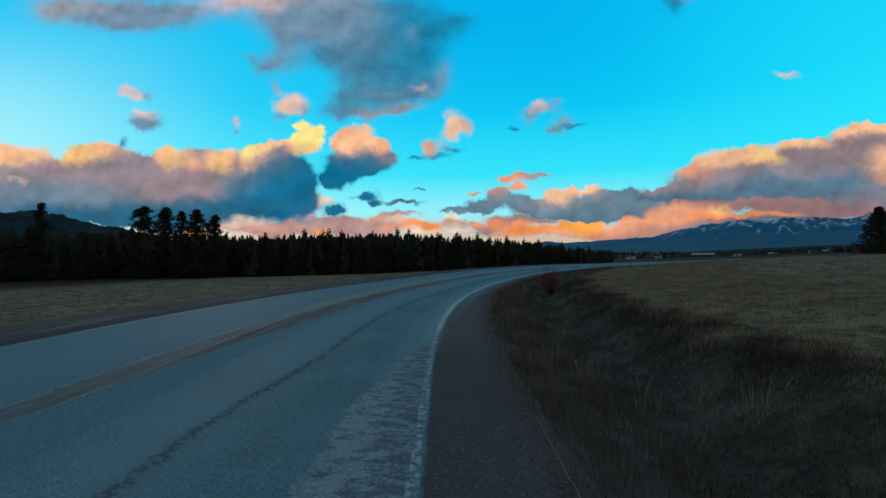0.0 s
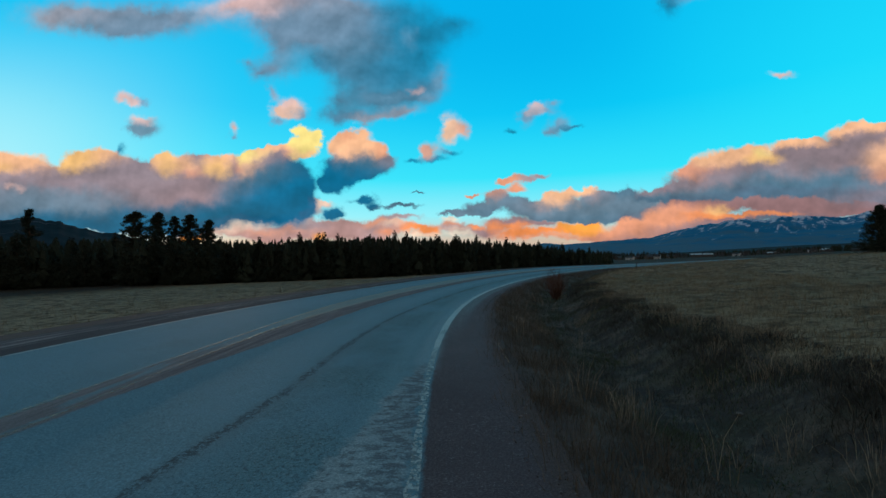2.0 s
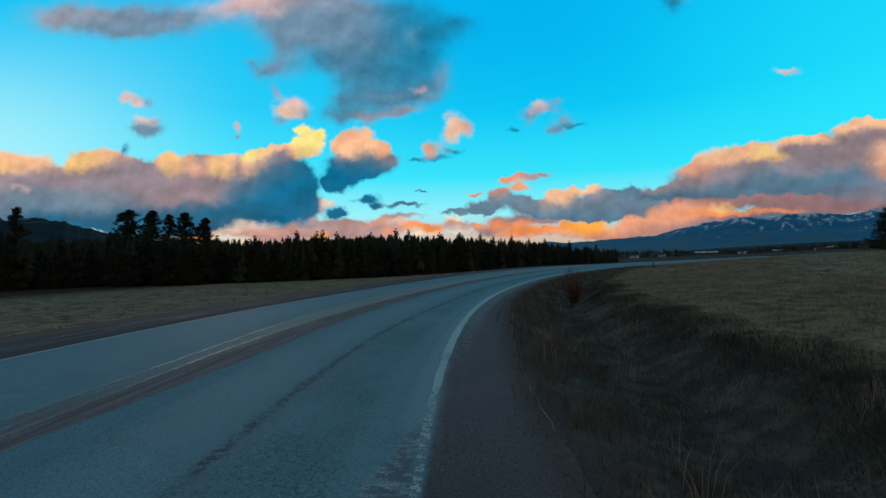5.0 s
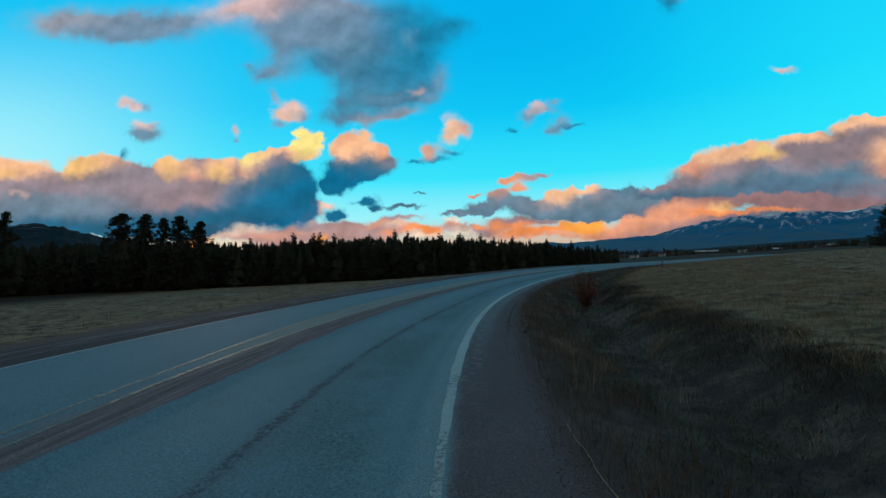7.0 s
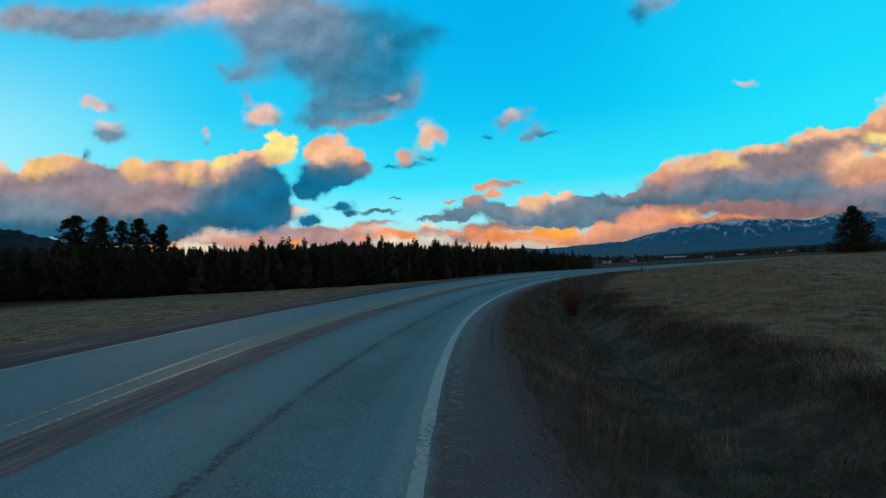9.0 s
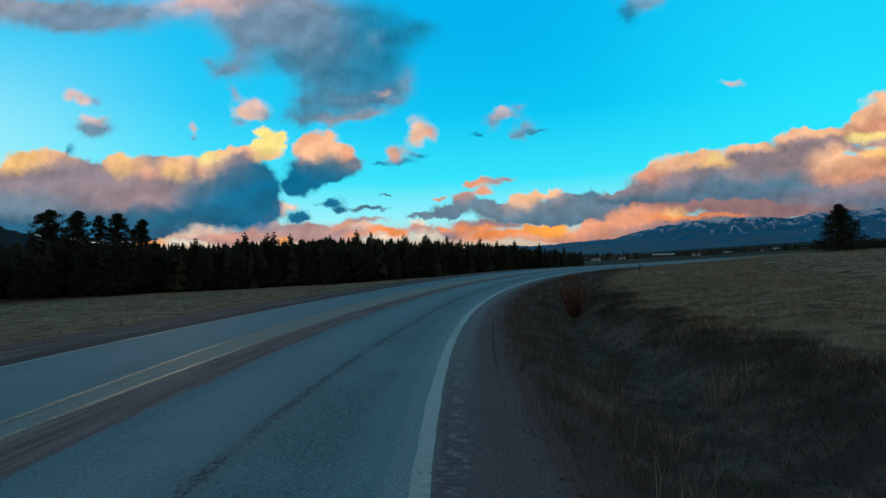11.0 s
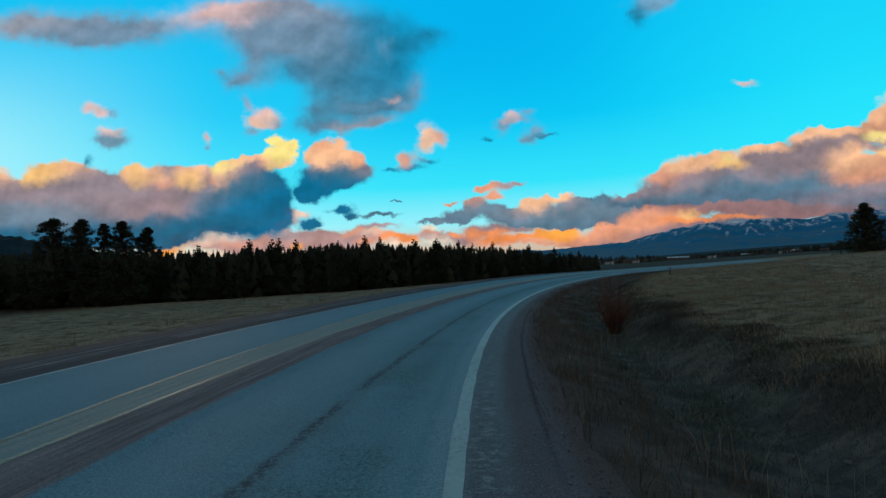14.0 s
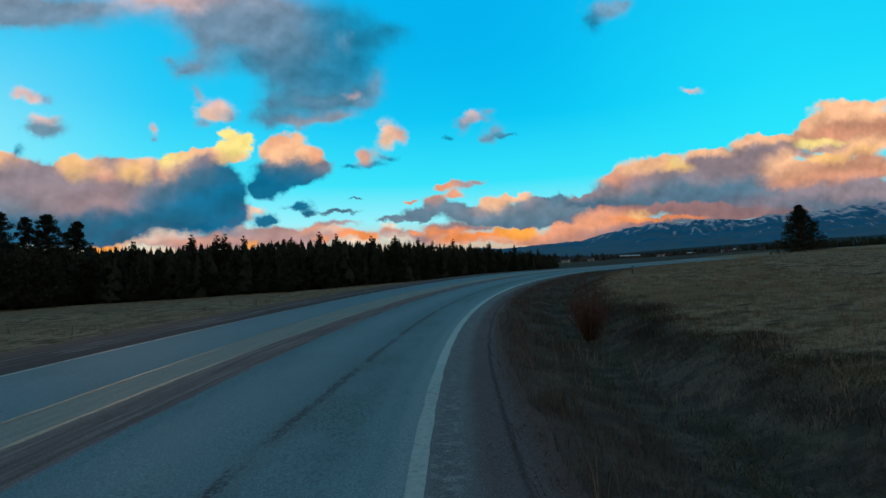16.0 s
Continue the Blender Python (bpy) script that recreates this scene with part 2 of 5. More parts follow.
WISPS_HAZE = [(-66.2, 36.1, 1.3, 0.8), (-37.2, 37.2, 1.0, 1.1), (-31.0, 32.4, 1.6, 0.8), (-36.2, 31.2, 1.6, 0.7), (19.8, 30.9, 1.4, 1.4), (23.0, 32.5, 2.4, 0.7), (25.2, 34.1, 1.5, 0.5), (26.9, 29.7, 1.9, 1.2), (56.0, 59.2, 3.5, 1.8), (59.0, 60.7, 2.2, 1.1), (-46.7, 28.3, 1.0, 0.7)]
WISPS_GREYBLUE = [(-65.6, 29.9, 2.5, 1.5), (-68.3, 29.9, 1.8, 1.1), (25.3, 27.6, 1.5, 0.8)]
WISPS_AQUA = [(-1.6, 21.9, 3.0, 0.6), (-6.7, 21.6, 1.2, 0.4), (2.6, 23.4, 1.4, 0.5), (-70.9, 25.3, 0.9, 1.4), (15.5, 28.2, 1.4, 0.5), (29.5, 28.5, 1.9, 0.4), (52.1, 56.1, 2.0, 2.2)]


def wlink(a, b):
    wt.links.new(a, b)


def wmath(op, a, b=None, clamp=False):
    n = wt.nodes.new("ShaderNodeMath")
    n.operation, n.use_clamp = op, clamp
    for i, v in enumerate((a, b)):
        if v is None:
            continue
        if isinstance(v, (int, float)):
            n.inputs[i].default_value = v
        else:
            wlink(v, n.inputs[i])
    return n.outputs[0]


def wvec(op, a, b, c=None):
    n = wt.nodes.new("ShaderNodeVectorMath")
    n.operation = op
    for i, v in enumerate((a, b, c)):
        if v is None:
            continue
        if isinstance(v, tuple):
            n.inputs[i].default_value = v
        else:
            wlink(v, n.inputs[i])
    return n.outputs[0]


def wsmooth(value, lo, hi):
    n = wt.nodes.new("ShaderNodeMapRange")
    n.interpolation_type = "SMOOTHSTEP"
    wlink(value, n.inputs[0])
    n.inputs[1].default_value, n.inputs[2].default_value = lo, hi
    return n.outputs[0]


def wmix(fac, a, b):
    n = wt.nodes.new("ShaderNodeMix")
    n.data_type = "RGBA"
    for socket, v in ((n.inputs[0], fac), (n.inputs[6], a), (n.inputs[7], b)):
        if isinstance(v, (int, float)):
            socket.default_value = v
        elif isinstance(v, tuple):
            socket.default_value = (*v, 1)
        else:
            wlink(v, socket)
    return n.outputs[2]


def wnoise(vector, scale, detail, rough=0.55):
    n = wt.nodes.new("ShaderNodeTexNoise")
    n.inputs["Scale"].default_value, n.inputs["Detail"].default_value, n.inputs["Roughness"].default_value = scale, detail, rough
    wlink(vector, n.inputs["Vector"])
    return n


ways = wt.nodes.new("ShaderNodeTexCoord").outputs["Generated"]
split = wt.nodes.new("ShaderNodeSeparateXYZ")
wlink(ways, split.inputs[0])
dx, dy, dz = split.outputs
ahead = wmath("MAXIMUM", dy, 0.1)
across = wmath("MULTIPLY", wmath("DIVIDE", dx, ahead), 100.0)
up = wmath("MULTIPLY", wmath("DIVIDE", dz, ahead), 100.0)
join = wt.nodes.new("ShaderNodeCombineXYZ")
wlink(across, join.inputs[0]), wlink(up, join.inputs[1])
flat = join.outputs[0]
coarse = wnoise(flat, 0.075, 3.0)
fine = wnoise(flat, 0.20, 6.0, 0.56)
warped = wvec("MULTIPLY_ADD", coarse.outputs["Color"], (4.5, 3.5, 0.0), flat)
warped = wvec("MULTIPLY_ADD", fine.outputs["Color"], (5.0, 4.0, 0.0), warped)
warped = wvec("SUBTRACT", warped, (4.75, 3.75, 0.0))
tiny = wnoise(flat, 0.55, 4.0, 0.6)
warped = wvec("MULTIPLY_ADD", tiny.outputs["Color"], (2.0, 1.6, 0.0), warped)
warped = wvec("SUBTRACT", warped, (1.0, 0.8, 0.0))
grain = fine.outputs["Fac"]
# relief: how much thicker the cloud is here than a little higher up, towards the light
billow = wnoise(flat, 0.13, 3.0, 0.5)
higher = wnoise(wvec("ADD", flat, (-0.8, 2.0, 0.0)), 0.13, 3.0, 0.5)
relief = wmath("SUBTRACT", billow.outputs["Fac"], higher.outputs["Fac"])
ripple = wmath("SUBTRACT", wnoise(flat, 0.34, 3.0, 0.5).outputs["Fac"], wnoise(wvec("ADD", flat, (-0.4, 0.9, 0.0)), 0.34, 3.0, 0.5).outputs["Fac"])
relief_gain = wmath("ADD", wmath("ADD", wmath("MULTIPLY", relief, 1.2), wmath("MULTIPLY", ripple, 0.28)), 1.0)


gate = [grain]


def tint(r, g, b):
    """A colour of the sky, from its screen values."""
    return tuple((c / 255 / 12.92) if c < 10 else ((c / 255 + 0.055) / 1.055) ** 2.4 for c in (r, g, b))


TONES = {"yellow": tint(255, 230, 135), "gold": tint(255, 198, 120), "orange": tint(255, 165, 60), "ember": tint(248, 145, 75), "peach": tint(255, 192, 144), "blush": tint(238, 190, 178), "salmon": tint(232, 155, 118), "storm": tint(80, 120, 146), "rose": tint(182, 142, 138), "ash": tint(156, 150, 158), "dusk": tint(148, 108, 109), "taupe": tint(142, 120, 126), "rust": tint(198, 138, 108), "brown": tint(152, 124, 128), "mauve": tint(146, 128, 136), "pinkgrey": tint(170, 148, 152), "slate": tint(104, 126, 145), "steel": tint(78, 110, 132), "teal": tint(8, 100, 140), "deep": tint(18, 92, 126), "greyblue": tint(112, 134, 156), "haze": tint(120, 160, 188), "aqua": tint(24, 124, 162), "cream": tint(238, 226, 206), "white": tint(236, 200, 178)}
# tones that win over their neighbours
ACCENT = {"yellow": 1.6, "gold": 1.5, "orange": 3.0, "ember": 2.4, "cream": 2.6, "white": 1.6, "deep": 1.3, "teal": 1.2, "steel": 1.3, "slate": 1.3, "blush": 1.5}


def puffs(tones, grow=2.0):
    """The thickness and the colour of a cloud: the sum of its soft puffs, and the mean of their tones, each where its puff is thick.
    Every eighth puff waits for those before it, which keeps the shader's stack small."""
    thick, weight, tone, i = None, None, None, 0
    for name, blobs in tones:
        part_of = None
        for u, v, a, b in blobs:
            if i % 8 == 0:
                wait = wt.nodes.new("ShaderNodeCombineXYZ")
                wlink(gate[-1], wait.inputs[2])
                spot = wvec("ADD", warped, wait.outputs[0])
            i += 1
            a, b = a * grow, b * grow
            inside = wvec("MULTIPLY_ADD", spot, (1 / a, 1 / b, 0.0), (-u / a, -v / b, 0.0))
            n = wt.nodes.new("ShaderNodeTexGradient")
            n.gradient_type = "QUADRATIC_SPHERE"
            wlink(inside, n.inputs[0])
            much = n.outputs["Fac"]
            part_of = much if part_of is None else wmath("ADD", part_of, much)
            gate.append(part_of)
        thick = part_of if thick is None else wmath("ADD", thick, part_of)
        strong = wmath("MULTIPLY", part_of, ACCENT.get(name, 1.0))
        weight = strong if weight is None else wmath("ADD", weight, strong)
        tone = wvec("MULTIPLY_ADD", strong, TONES[name], (0.0, 0.0, 0.0) if tone is None else tone)
    share = wt.nodes.new("ShaderNodeVectorMath")
    share.operation = "DIVIDE"
    wlink(tone, share.inputs[0]), wlink(wmath("MAXIMUM", weight, 0.001), share.inputs[1])
    return thick, share.outputs[0]


def cover(thick, lo, hi, rough=0.45):
    return wsmooth(wmath("ADD", thick, wmath("MULTIPLY", wmath("SUBTRACT", grain, 0.5), rough)), lo, hi)


def cloud(sky, tones, lo=0.14, hi=0.62, rough=0.55, solid=0.97, grow=2.45):
    """A bank of cloud over the sky, with the relief of its billows."""
    thick, tone = puffs(tones, grow)
    return wmix(wmath("MULTIPLY", cover(thick, lo, hi, rough), solid), sky, wvec("MULTIPLY", tone, relief_gain))


# clear sky: a Nishita sky under a cyan gradient, paler towards the horizon
nishita = wt.nodes.new("ShaderNodeTexSky")
nishita.sky_type, nishita.sun_disc = "NISHITA", False
nishita.sun_elevation, nishita.sun_rotation = radians(4), radians(-28)
nishita.ozone_density = 3.0
height = wt.nodes.new("ShaderNodeValToRGB")
wlink(dz, height.inputs[0])
for i, (at, colour) in enumerate(((0.0, (0.66, 0.42, 0.28)), (0.09, (0.30, 0.90, 1.0)), (0.04, (0.64, 0.56, 0.46)), (0.17, (0.03, 0.80, 1.0)),
                                  (0.3, (0.0, 0.62, 0.97)), (0.55, (0.0, 0.48, 0.90)), (1.0, (0.0, 0.30, 0.66)))):
    stop = height.color_ramp.elements[i] if i < 2 else height.color_ramp.elements.new(at)
    stop.position, stop.color = at, (*colour, 1)
scaled = wvec("MULTIPLY", nishita.outputs[0], (0.12, 0.12, 0.12))
clear = wmix(0.05, height.outputs[0], scaled)
clear = wmix(wmath("MULTIPLY", wmath("MULTIPLY", wsmooth(across, -40.0, -108.0), wsmooth(up, 62.0, 18.0)), 0.85), clear, (0.48, 0.90, 0.98))

clear = wmix(wmath("MULTIPLY", wmath("MULTIPLY", wsmooth(across, 35.0, 110.0), wsmooth(up, 115.0, 14.0)), 0.65), clear, (0.02, 0.82, 1.0))
deep = wmath("MULTIPLY", wmath("MULTIPLY", wsmooth(across, -25.0, 8.0), wsmooth(across, 62.0, 20.0)), wsmooth(up, 22.0, 52.0))
clear = wmix(wmath("MULTIPLY", deep, 0.6), clear, (0.0, 0.42, 0.84))

sky = clear
sky = cloud(sky, (("ash", HIGH_ASH), ("greyblue", HIGH_GREYBLUE), ("blush", HIGH_BLUSH), ("storm", HIGH_STORM), ("aqua", HIGH_AQUA), ("haze", HIGH_HAZE)), 0.03, 1.5, 0.40, 0.92, 3.0)
sky = cloud(sky, (("cream", LOW_CREAM), ("white", LOW_WHITE), ("rose", LOW_ROSE), ("salmon", LOW_SALMON), ("orange", LOW_ORANGE), ("ember", LOW_EMBER), ("pinkgrey", LOW_PINKGREY), ("brown", LOW_BROWN), ("dusk", LOW_DUSK), ("steel", LOW_STEEL), ("gold", LOW_GOLD), ("slate", LOW_SLATE)), 0.12, 0.75, 0.60)
sky = cloud(sky, (("peach", MIDDLE_PEACH), ("salmon", MIDDLE_SALMON), ("teal", MIDDLE_TEAL), ("steel", MIDDLE_STEEL), ("mauve", MIDDLE_MAUVE), ("white", MIDDLE_WHITE), ("slate", MIDDLE_SLATE), ("pinkgrey", MIDDLE_PINKGREY)))
sky = cloud(sky, (("blush", WISPS_BLUSH), ("peach", WISPS_PEACH), ("salmon", WISPS_SALMON), ("haze", WISPS_HAZE), ("greyblue", WISPS_GREYBLUE), ("aqua", WISPS_AQUA)), 0.08, 0.85, 0.50, 0.86, 2.7)
sky = cloud(sky, (("peach", EAST_PEACH), ("rust", EAST_RUST), ("taupe", EAST_TAUPE), ("gold", EAST_GOLD), ("yellow", EAST_YELLOW), ("salmon", EAST_SALMON), ("mauve", EAST_MAUVE), ("steel", EAST_STEEL)))
sky = cloud(sky, (("mauve", WEST_MAUVE), ("brown", WEST_BROWN), ("teal", WEST_TEAL), ("steel", WEST_STEEL), ("deep", WEST_DEEP), ("gold", WEST_GOLD), ("peach", WEST_PEACH), ("yellow", WEST_YELLOW), ("salmon", WEST_SALMON), ("slate", WEST_SLATE), ("blush", WEST_BLUSH)))
# the rest of the sky, behind: unseen broken cloud, added to warm the light
round_noise = wnoise(ways, 2.4, 4.0)
behind = wmix(wsmooth(round_noise.outputs["Fac"], 0.34, 0.50), clear, wmix(wsmooth(dz, 0.05, 0.7), (0.50, 0.43, 0.38), (0.28, 0.32, 0.345)))
sky = wmix(wmath("MULTIPLY", wsmooth(dy, 0.18, 0.40), wsmooth(dz, 0.80, 0.58)), behind, sky)
background = wt.nodes.new("ShaderNodeBackground")
wlink(sky, background.inputs[0])
out = wt.nodes.new("ShaderNodeOutputWorld")
wlink(background.outputs[0], out.inputs[0])
background.inputs[1].default_value = 1.0
world.cycles.sampling_method, world.cycles.sample_map_resolution = "MANUAL", 512

sun = new("sun", bpy.data.lights.new("sun", "SUN"))
sun.data.energy, sun.data.angle, sun.data.color = 0.5, radians(12), (1.0, 0.72, 0.5)
sun.matrix_world = look((0, 0, 50), (0.47 * 100, -0.88 * 100, 50 - 9))


# ---- mesh helpers ----
def mesh_of(name, verts, faces):
    """A mesh from arrays: faces all with the same number of corners."""
    verts, faces = np.asarray(verts, dtype=np.float32), np.asarray(faces, dtype=np.int32)
    me = bpy.data.meshes.new(name)
    me.vertices.add(len(verts)), me.loops.add(faces.size), me.polygons.add(len(faces))
    me.vertices.foreach_set("co", verts.ravel())
    me.loops.foreach_set("vertex_index", faces.ravel())
    me.polygons.foreach_set("loop_start", np.arange(len(faces), dtype=np.int32) * faces.shape[1])
    me.update(calc_edges=True)
    return me


def smooth(me):
    me.polygons.foreach_set("use_smooth", np.ones(len(me.polygons), dtype=bool))
    return me


def part(name, data, material, parent=None, label=""):
    """One mesh object, from a bmesh or a mesh, under a thing or a part."""
    if isinstance(data, bmesh.types.BMesh):
        me = bpy.data.meshes.new(name)
        data.to_mesh(me), data.free()
        data = me
    if material is not None and not data.materials:
        data.materials.append(material)
    ob = new(name, data)
    if parent is not None:
        ob.parent = parent
    return tagged(ob, label)


def sheet(name, grid):
    """A mesh from a grid of points, shape (n, m, 3)."""
    n, m = grid.shape[:2]
    i = np.arange(n * m).reshape(n, m)
    faces = np.stack([i[:-1, :-1], i[1:, :-1], i[1:, 1:], i[:-1, 1:]], axis=-1).reshape(-1, 4)
    return smooth(mesh_of(name, grid.reshape(-1, 3), faces))


def box(bm, x0, y0, z0, x1, y1, z1, bevel=0.0):
    made = bmesh.ops.create_cube(bm, size=1.0, matrix=Matrix.Translation(((x0 + x1) / 2, (y0 + y1) / 2, (z0 + z1) / 2)) @ Matrix.Diagonal((x1 - x0, y1 - y0, z1 - z0, 1)))
    if bevel:
        edges = list({e for v in made["verts"] for e in v.link_edges})
        bmesh.ops.bevel(bm, geom=edges, offset=bevel, segments=1, affect="EDGES")
    return bm


# ---- materials ----
def material(name):
    mat = bpy.data.materials.new(name)
    mat.use_nodes = True
    return mat, mat.node_tree, mat.node_tree.nodes["Principled BSDF"]


class Nodes:
    """Short spellings for a material's nodes."""

    def __init__(self, name, rough=0.8, spec=0.3):
        self.mat, self.tree, self.shader = material(name)
        self.shader.inputs["Roughness"].default_value = rough
        self.shader.inputs["Specular IOR Level"].default_value = spec

    def link(self, a, b):
        self.tree.links.new(a, b)

    def put(self, v, socket):
        if isinstance(v, tuple):
            socket.default_value = (*v, 1) if len(v) == 3 and len(socket.default_value) == 4 else v
        elif isinstance(v, (int, float)):
            socket.default_value = v
        else:
            self.link(v, socket)

    def place(self):
        return self.tree.nodes.new("ShaderNodeTexCoord").outputs["Object"]

    def scale(self, vector, by):
        n = self.tree.nodes.new("ShaderNodeVectorMath")
        n.operation = "MULTIPLY"
        self.put(vector, n.inputs[0]), self.put(by, n.inputs[1])
        return n.outputs[0]

    def noise(self, vector, scale, detail=4.0, rough=0.55, warp=0.0):
        n = self.tree.nodes.new("ShaderNodeTexNoise")
        n.inputs["Scale"].default_value, n.inputs["Detail"].default_value = scale, detail
        n.inputs["Roughness"].default_value, n.inputs["Distortion"].default_value = rough, warp
        self.put(vector, n.inputs["Vector"])
        return n.outputs["Fac"]

    def math(self, op, a, b=0.0, c=0.0, clamp=False):
        n = self.tree.nodes.new("ShaderNodeMath")
        n.operation, n.use_clamp = op, clamp
        self.put(a, n.inputs[0]), self.put(b, n.inputs[1]), self.put(c, n.inputs[2])
        return n.outputs[0]

    def step(self, v, lo, hi):
        n = self.tree.nodes.new("ShaderNodeMapRange")
        n.interpolation_type = "SMOOTHSTEP"
        self.put(v, n.inputs[0])
        n.inputs[1].default_value, n.inputs[2].default_value = lo, hi
        return n.outputs[0]

    def band(self, v, lo, hi, soft):
        """1 where v lies between lo and hi."""
        return self.math("MULTIPLY", self.step(v, lo - soft, lo + soft), self.step(v, hi + soft, hi - soft))

    def mix(self, fac, a, b):
        n = self.tree.nodes.new("ShaderNodeMix")
        n.data_type = "RGBA"
        self.put(fac, n.inputs[0]), self.put(a, n.inputs[6]), self.put(b, n.inputs[7])
        return n.outputs[2]

    def bump(self, v, strength, distance):
        n = self.tree.nodes.new("ShaderNodeBump")
        n.inputs["Strength"].default_value, n.inputs["Distance"].default_value = strength, distance
        self.put(v, n.inputs["Height"])
        self.link(n.outputs[0], self.shader.inputs["Normal"])

    def colour(self, v):
        self.put(v, self.shader.inputs["Base Color"])

    def along(self):
        """Metres along the road, and metres to the left of its right edge line."""
        n = self.tree.nodes.new("ShaderNodeUVMap")
        n.uv_map = "road"
        s = self.tree.nodes.new("ShaderNodeSeparateXYZ")
        self.link(n.outputs[0], s.inputs[0])
        return n.outputs[0], s.outputs[0], s.outputs[1]

    def island(self):
        return self.tree.nodes.new("ShaderNodeNewGeometry").outputs["Random Per Island"]


def asphalt():
    m = Nodes("worn_asphalt", 0.62, 0.5)
    uv, s, o = m.along()
    where = m.place()

    def wave(scale, rough, size, detail=6.0):
        """A ragged shift across the road, in metres."""
        return m.math("MULTIPLY", m.math("SUBTRACT", m.noise(where, scale, detail, rough), 0.5), size)

    def slide(*moves):
        """A line across the road that shifts along it: a start, then (by, from, to) along the road."""
        total = moves[0]
        for by, lo, hi in moves[1:]:
            total = m.math("ADD", total, m.math("MULTIPLY", m.step(s, lo, hi), by))
        return total

    def between(v, lo, hi, soft):
        return m.math("MULTIPLY", m.step(m.math("SUBTRACT", v, lo), -soft, soft), m.step(m.math("SUBTRACT", v, hi), soft, -soft))

    wide = m.noise(m.scale(uv, (0.05, 0.9, 0.0)), 1.0, 4.0)
    blotch = m.noise(where, 0.8, 5.0)
    stone = m.noise(where, 55.0, 4.0, 0.8)
    chips = m.noise(where, 24.0, 5.0, 0.8)
    ragged = m.math("ADD", o, wave(2.2, 0.7, 0.22))
    # the sky's blue reflection is put into the lanes' base colour
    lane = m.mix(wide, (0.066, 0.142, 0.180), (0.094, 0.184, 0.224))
    # coarse bare aggregate between the wheel tracks, smoother where tyres run
    bare = m.math("MULTIPLY", between(ragged, 0.55, 1.55, 0.35), m.step(m.noise(where, 0.5, 4.0, 0.6), 0.36, 0.58))
    bare = m.math("MAXIMUM", bare, m.math("MULTIPLY", between(ragged, 2.0, 2.9, 0.3), m.math("MULTIPLY", m.step(m.noise(where, 0.42, 3.0, 0.6), 0.48, 0.64), 0.7)))
    lane = m.mix(m.math("MULTIPLY", bare, 0.55), lane, (0.058, 0.120, 0.132))
    pits = m.math("MULTIPLY", m.step(chips, 0.51, 0.60), m.math("ADD", m.math("MULTIPLY", bare, 0.7), 0.3))
    lane = m.mix(m.math("MULTIPLY", pits, 0.75), lane, (0.030, 0.048, 0.058))
    light_chips = m.math("MULTIPLY", m.step(m.noise(where, 31.0, 5.0, 0.8), 0.54, 0.63), m.math("ADD", m.math("MULTIPLY", bare, 0.7), 0.3))
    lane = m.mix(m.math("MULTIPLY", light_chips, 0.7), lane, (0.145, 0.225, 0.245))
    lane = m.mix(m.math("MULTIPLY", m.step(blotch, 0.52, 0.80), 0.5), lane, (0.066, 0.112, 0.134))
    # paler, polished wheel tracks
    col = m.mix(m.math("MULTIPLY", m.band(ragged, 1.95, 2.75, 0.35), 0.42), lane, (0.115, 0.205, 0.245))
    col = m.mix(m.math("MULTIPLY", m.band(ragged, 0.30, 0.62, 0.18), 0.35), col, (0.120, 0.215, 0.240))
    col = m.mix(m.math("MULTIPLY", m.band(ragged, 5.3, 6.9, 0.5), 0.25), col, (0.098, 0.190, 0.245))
    # the scraped brown strip beside the centre line, drawn out along the road
    drag = m.noise(m.scale(uv, (0.5, 9.0, 0.0)), 1.0, 5.0, 0.65)
    dirt = m.mix(m.step(drag, 0.35, 0.68), (0.078, 0.068, 0.072), (0.150, 0.132, 0.136))
    low, line = slide(3.90, (-0.64, -2.0, 6.5)), slide(3.86, (0.26, -1.0, 8.0))
    upper = slide(4.36, (0.58, 3.0, 15.0), (0.30, 14.0, 26.0))
    edge_wave = m.math("ADD", o, m.math("ADD", wave(5.0, 0.7, 0.10), m.math("MULTIPLY", m.math("SUBTRACT", m.noise(m.scale(uv, (0.9, 1.0, 0.0)), 1.0, 4.0, 0.7), 0.5), 0.14)))
    col = m.mix(m.math("MULTIPLY", between(edge_wave, low, line, 0.05), 0.95), col, dirt)
    # between the two lines: brown remains at first, then pale worn paint
    patches = m.math("MULTIPLY", m.step(m.noise(m.scale(uv, (0.55, 3.0, 0.0)), 1.0, 5.0, 0.6), 0.34, 0.50), m.step(s, 6.5, 2.0))
    middle = between(edge_wave, line, upper, 0.05)
    col = m.mix(m.math("MULTIPLY", middle, m.math("MULTIPLY", patches, 0.9)), col, dirt)
    pale = m.mix(m.step(drag, 0.35, 0.66), (0.128, 0.165, 0.160), (0.195, 0.205, 0.180))
    col = m.mix(m.math("MULTIPLY", middle, m.math("MULTIPLY", m.step(s, 5.0, 9.5), 0.8)), col, pale)
    # the ragged long crack between the wheel tracks
    path = m.math("SUBTRACT", m.math("ADD", o, wave(1.8, 0.75, 0.16, 7.0)), slide(2.03, (-0.30, -2.0, 1.5), (-0.42, 5.0, 18.0)))
    path = m.math("ADD", path, wave(9.0, 0.8, 0.26, 7.0))
    frayed = m.step(m.noise(where, 17.0, 6.0, 0.8), 0.43, 0.53)
    torn = m.math("MULTIPLY", m.band(path, -0.06, 0.06, 0.03), m.math("MULTIPLY", frayed, m.step(m.noise(where, 1.1, 4.0, 0.6), 0.34, 0.50)))
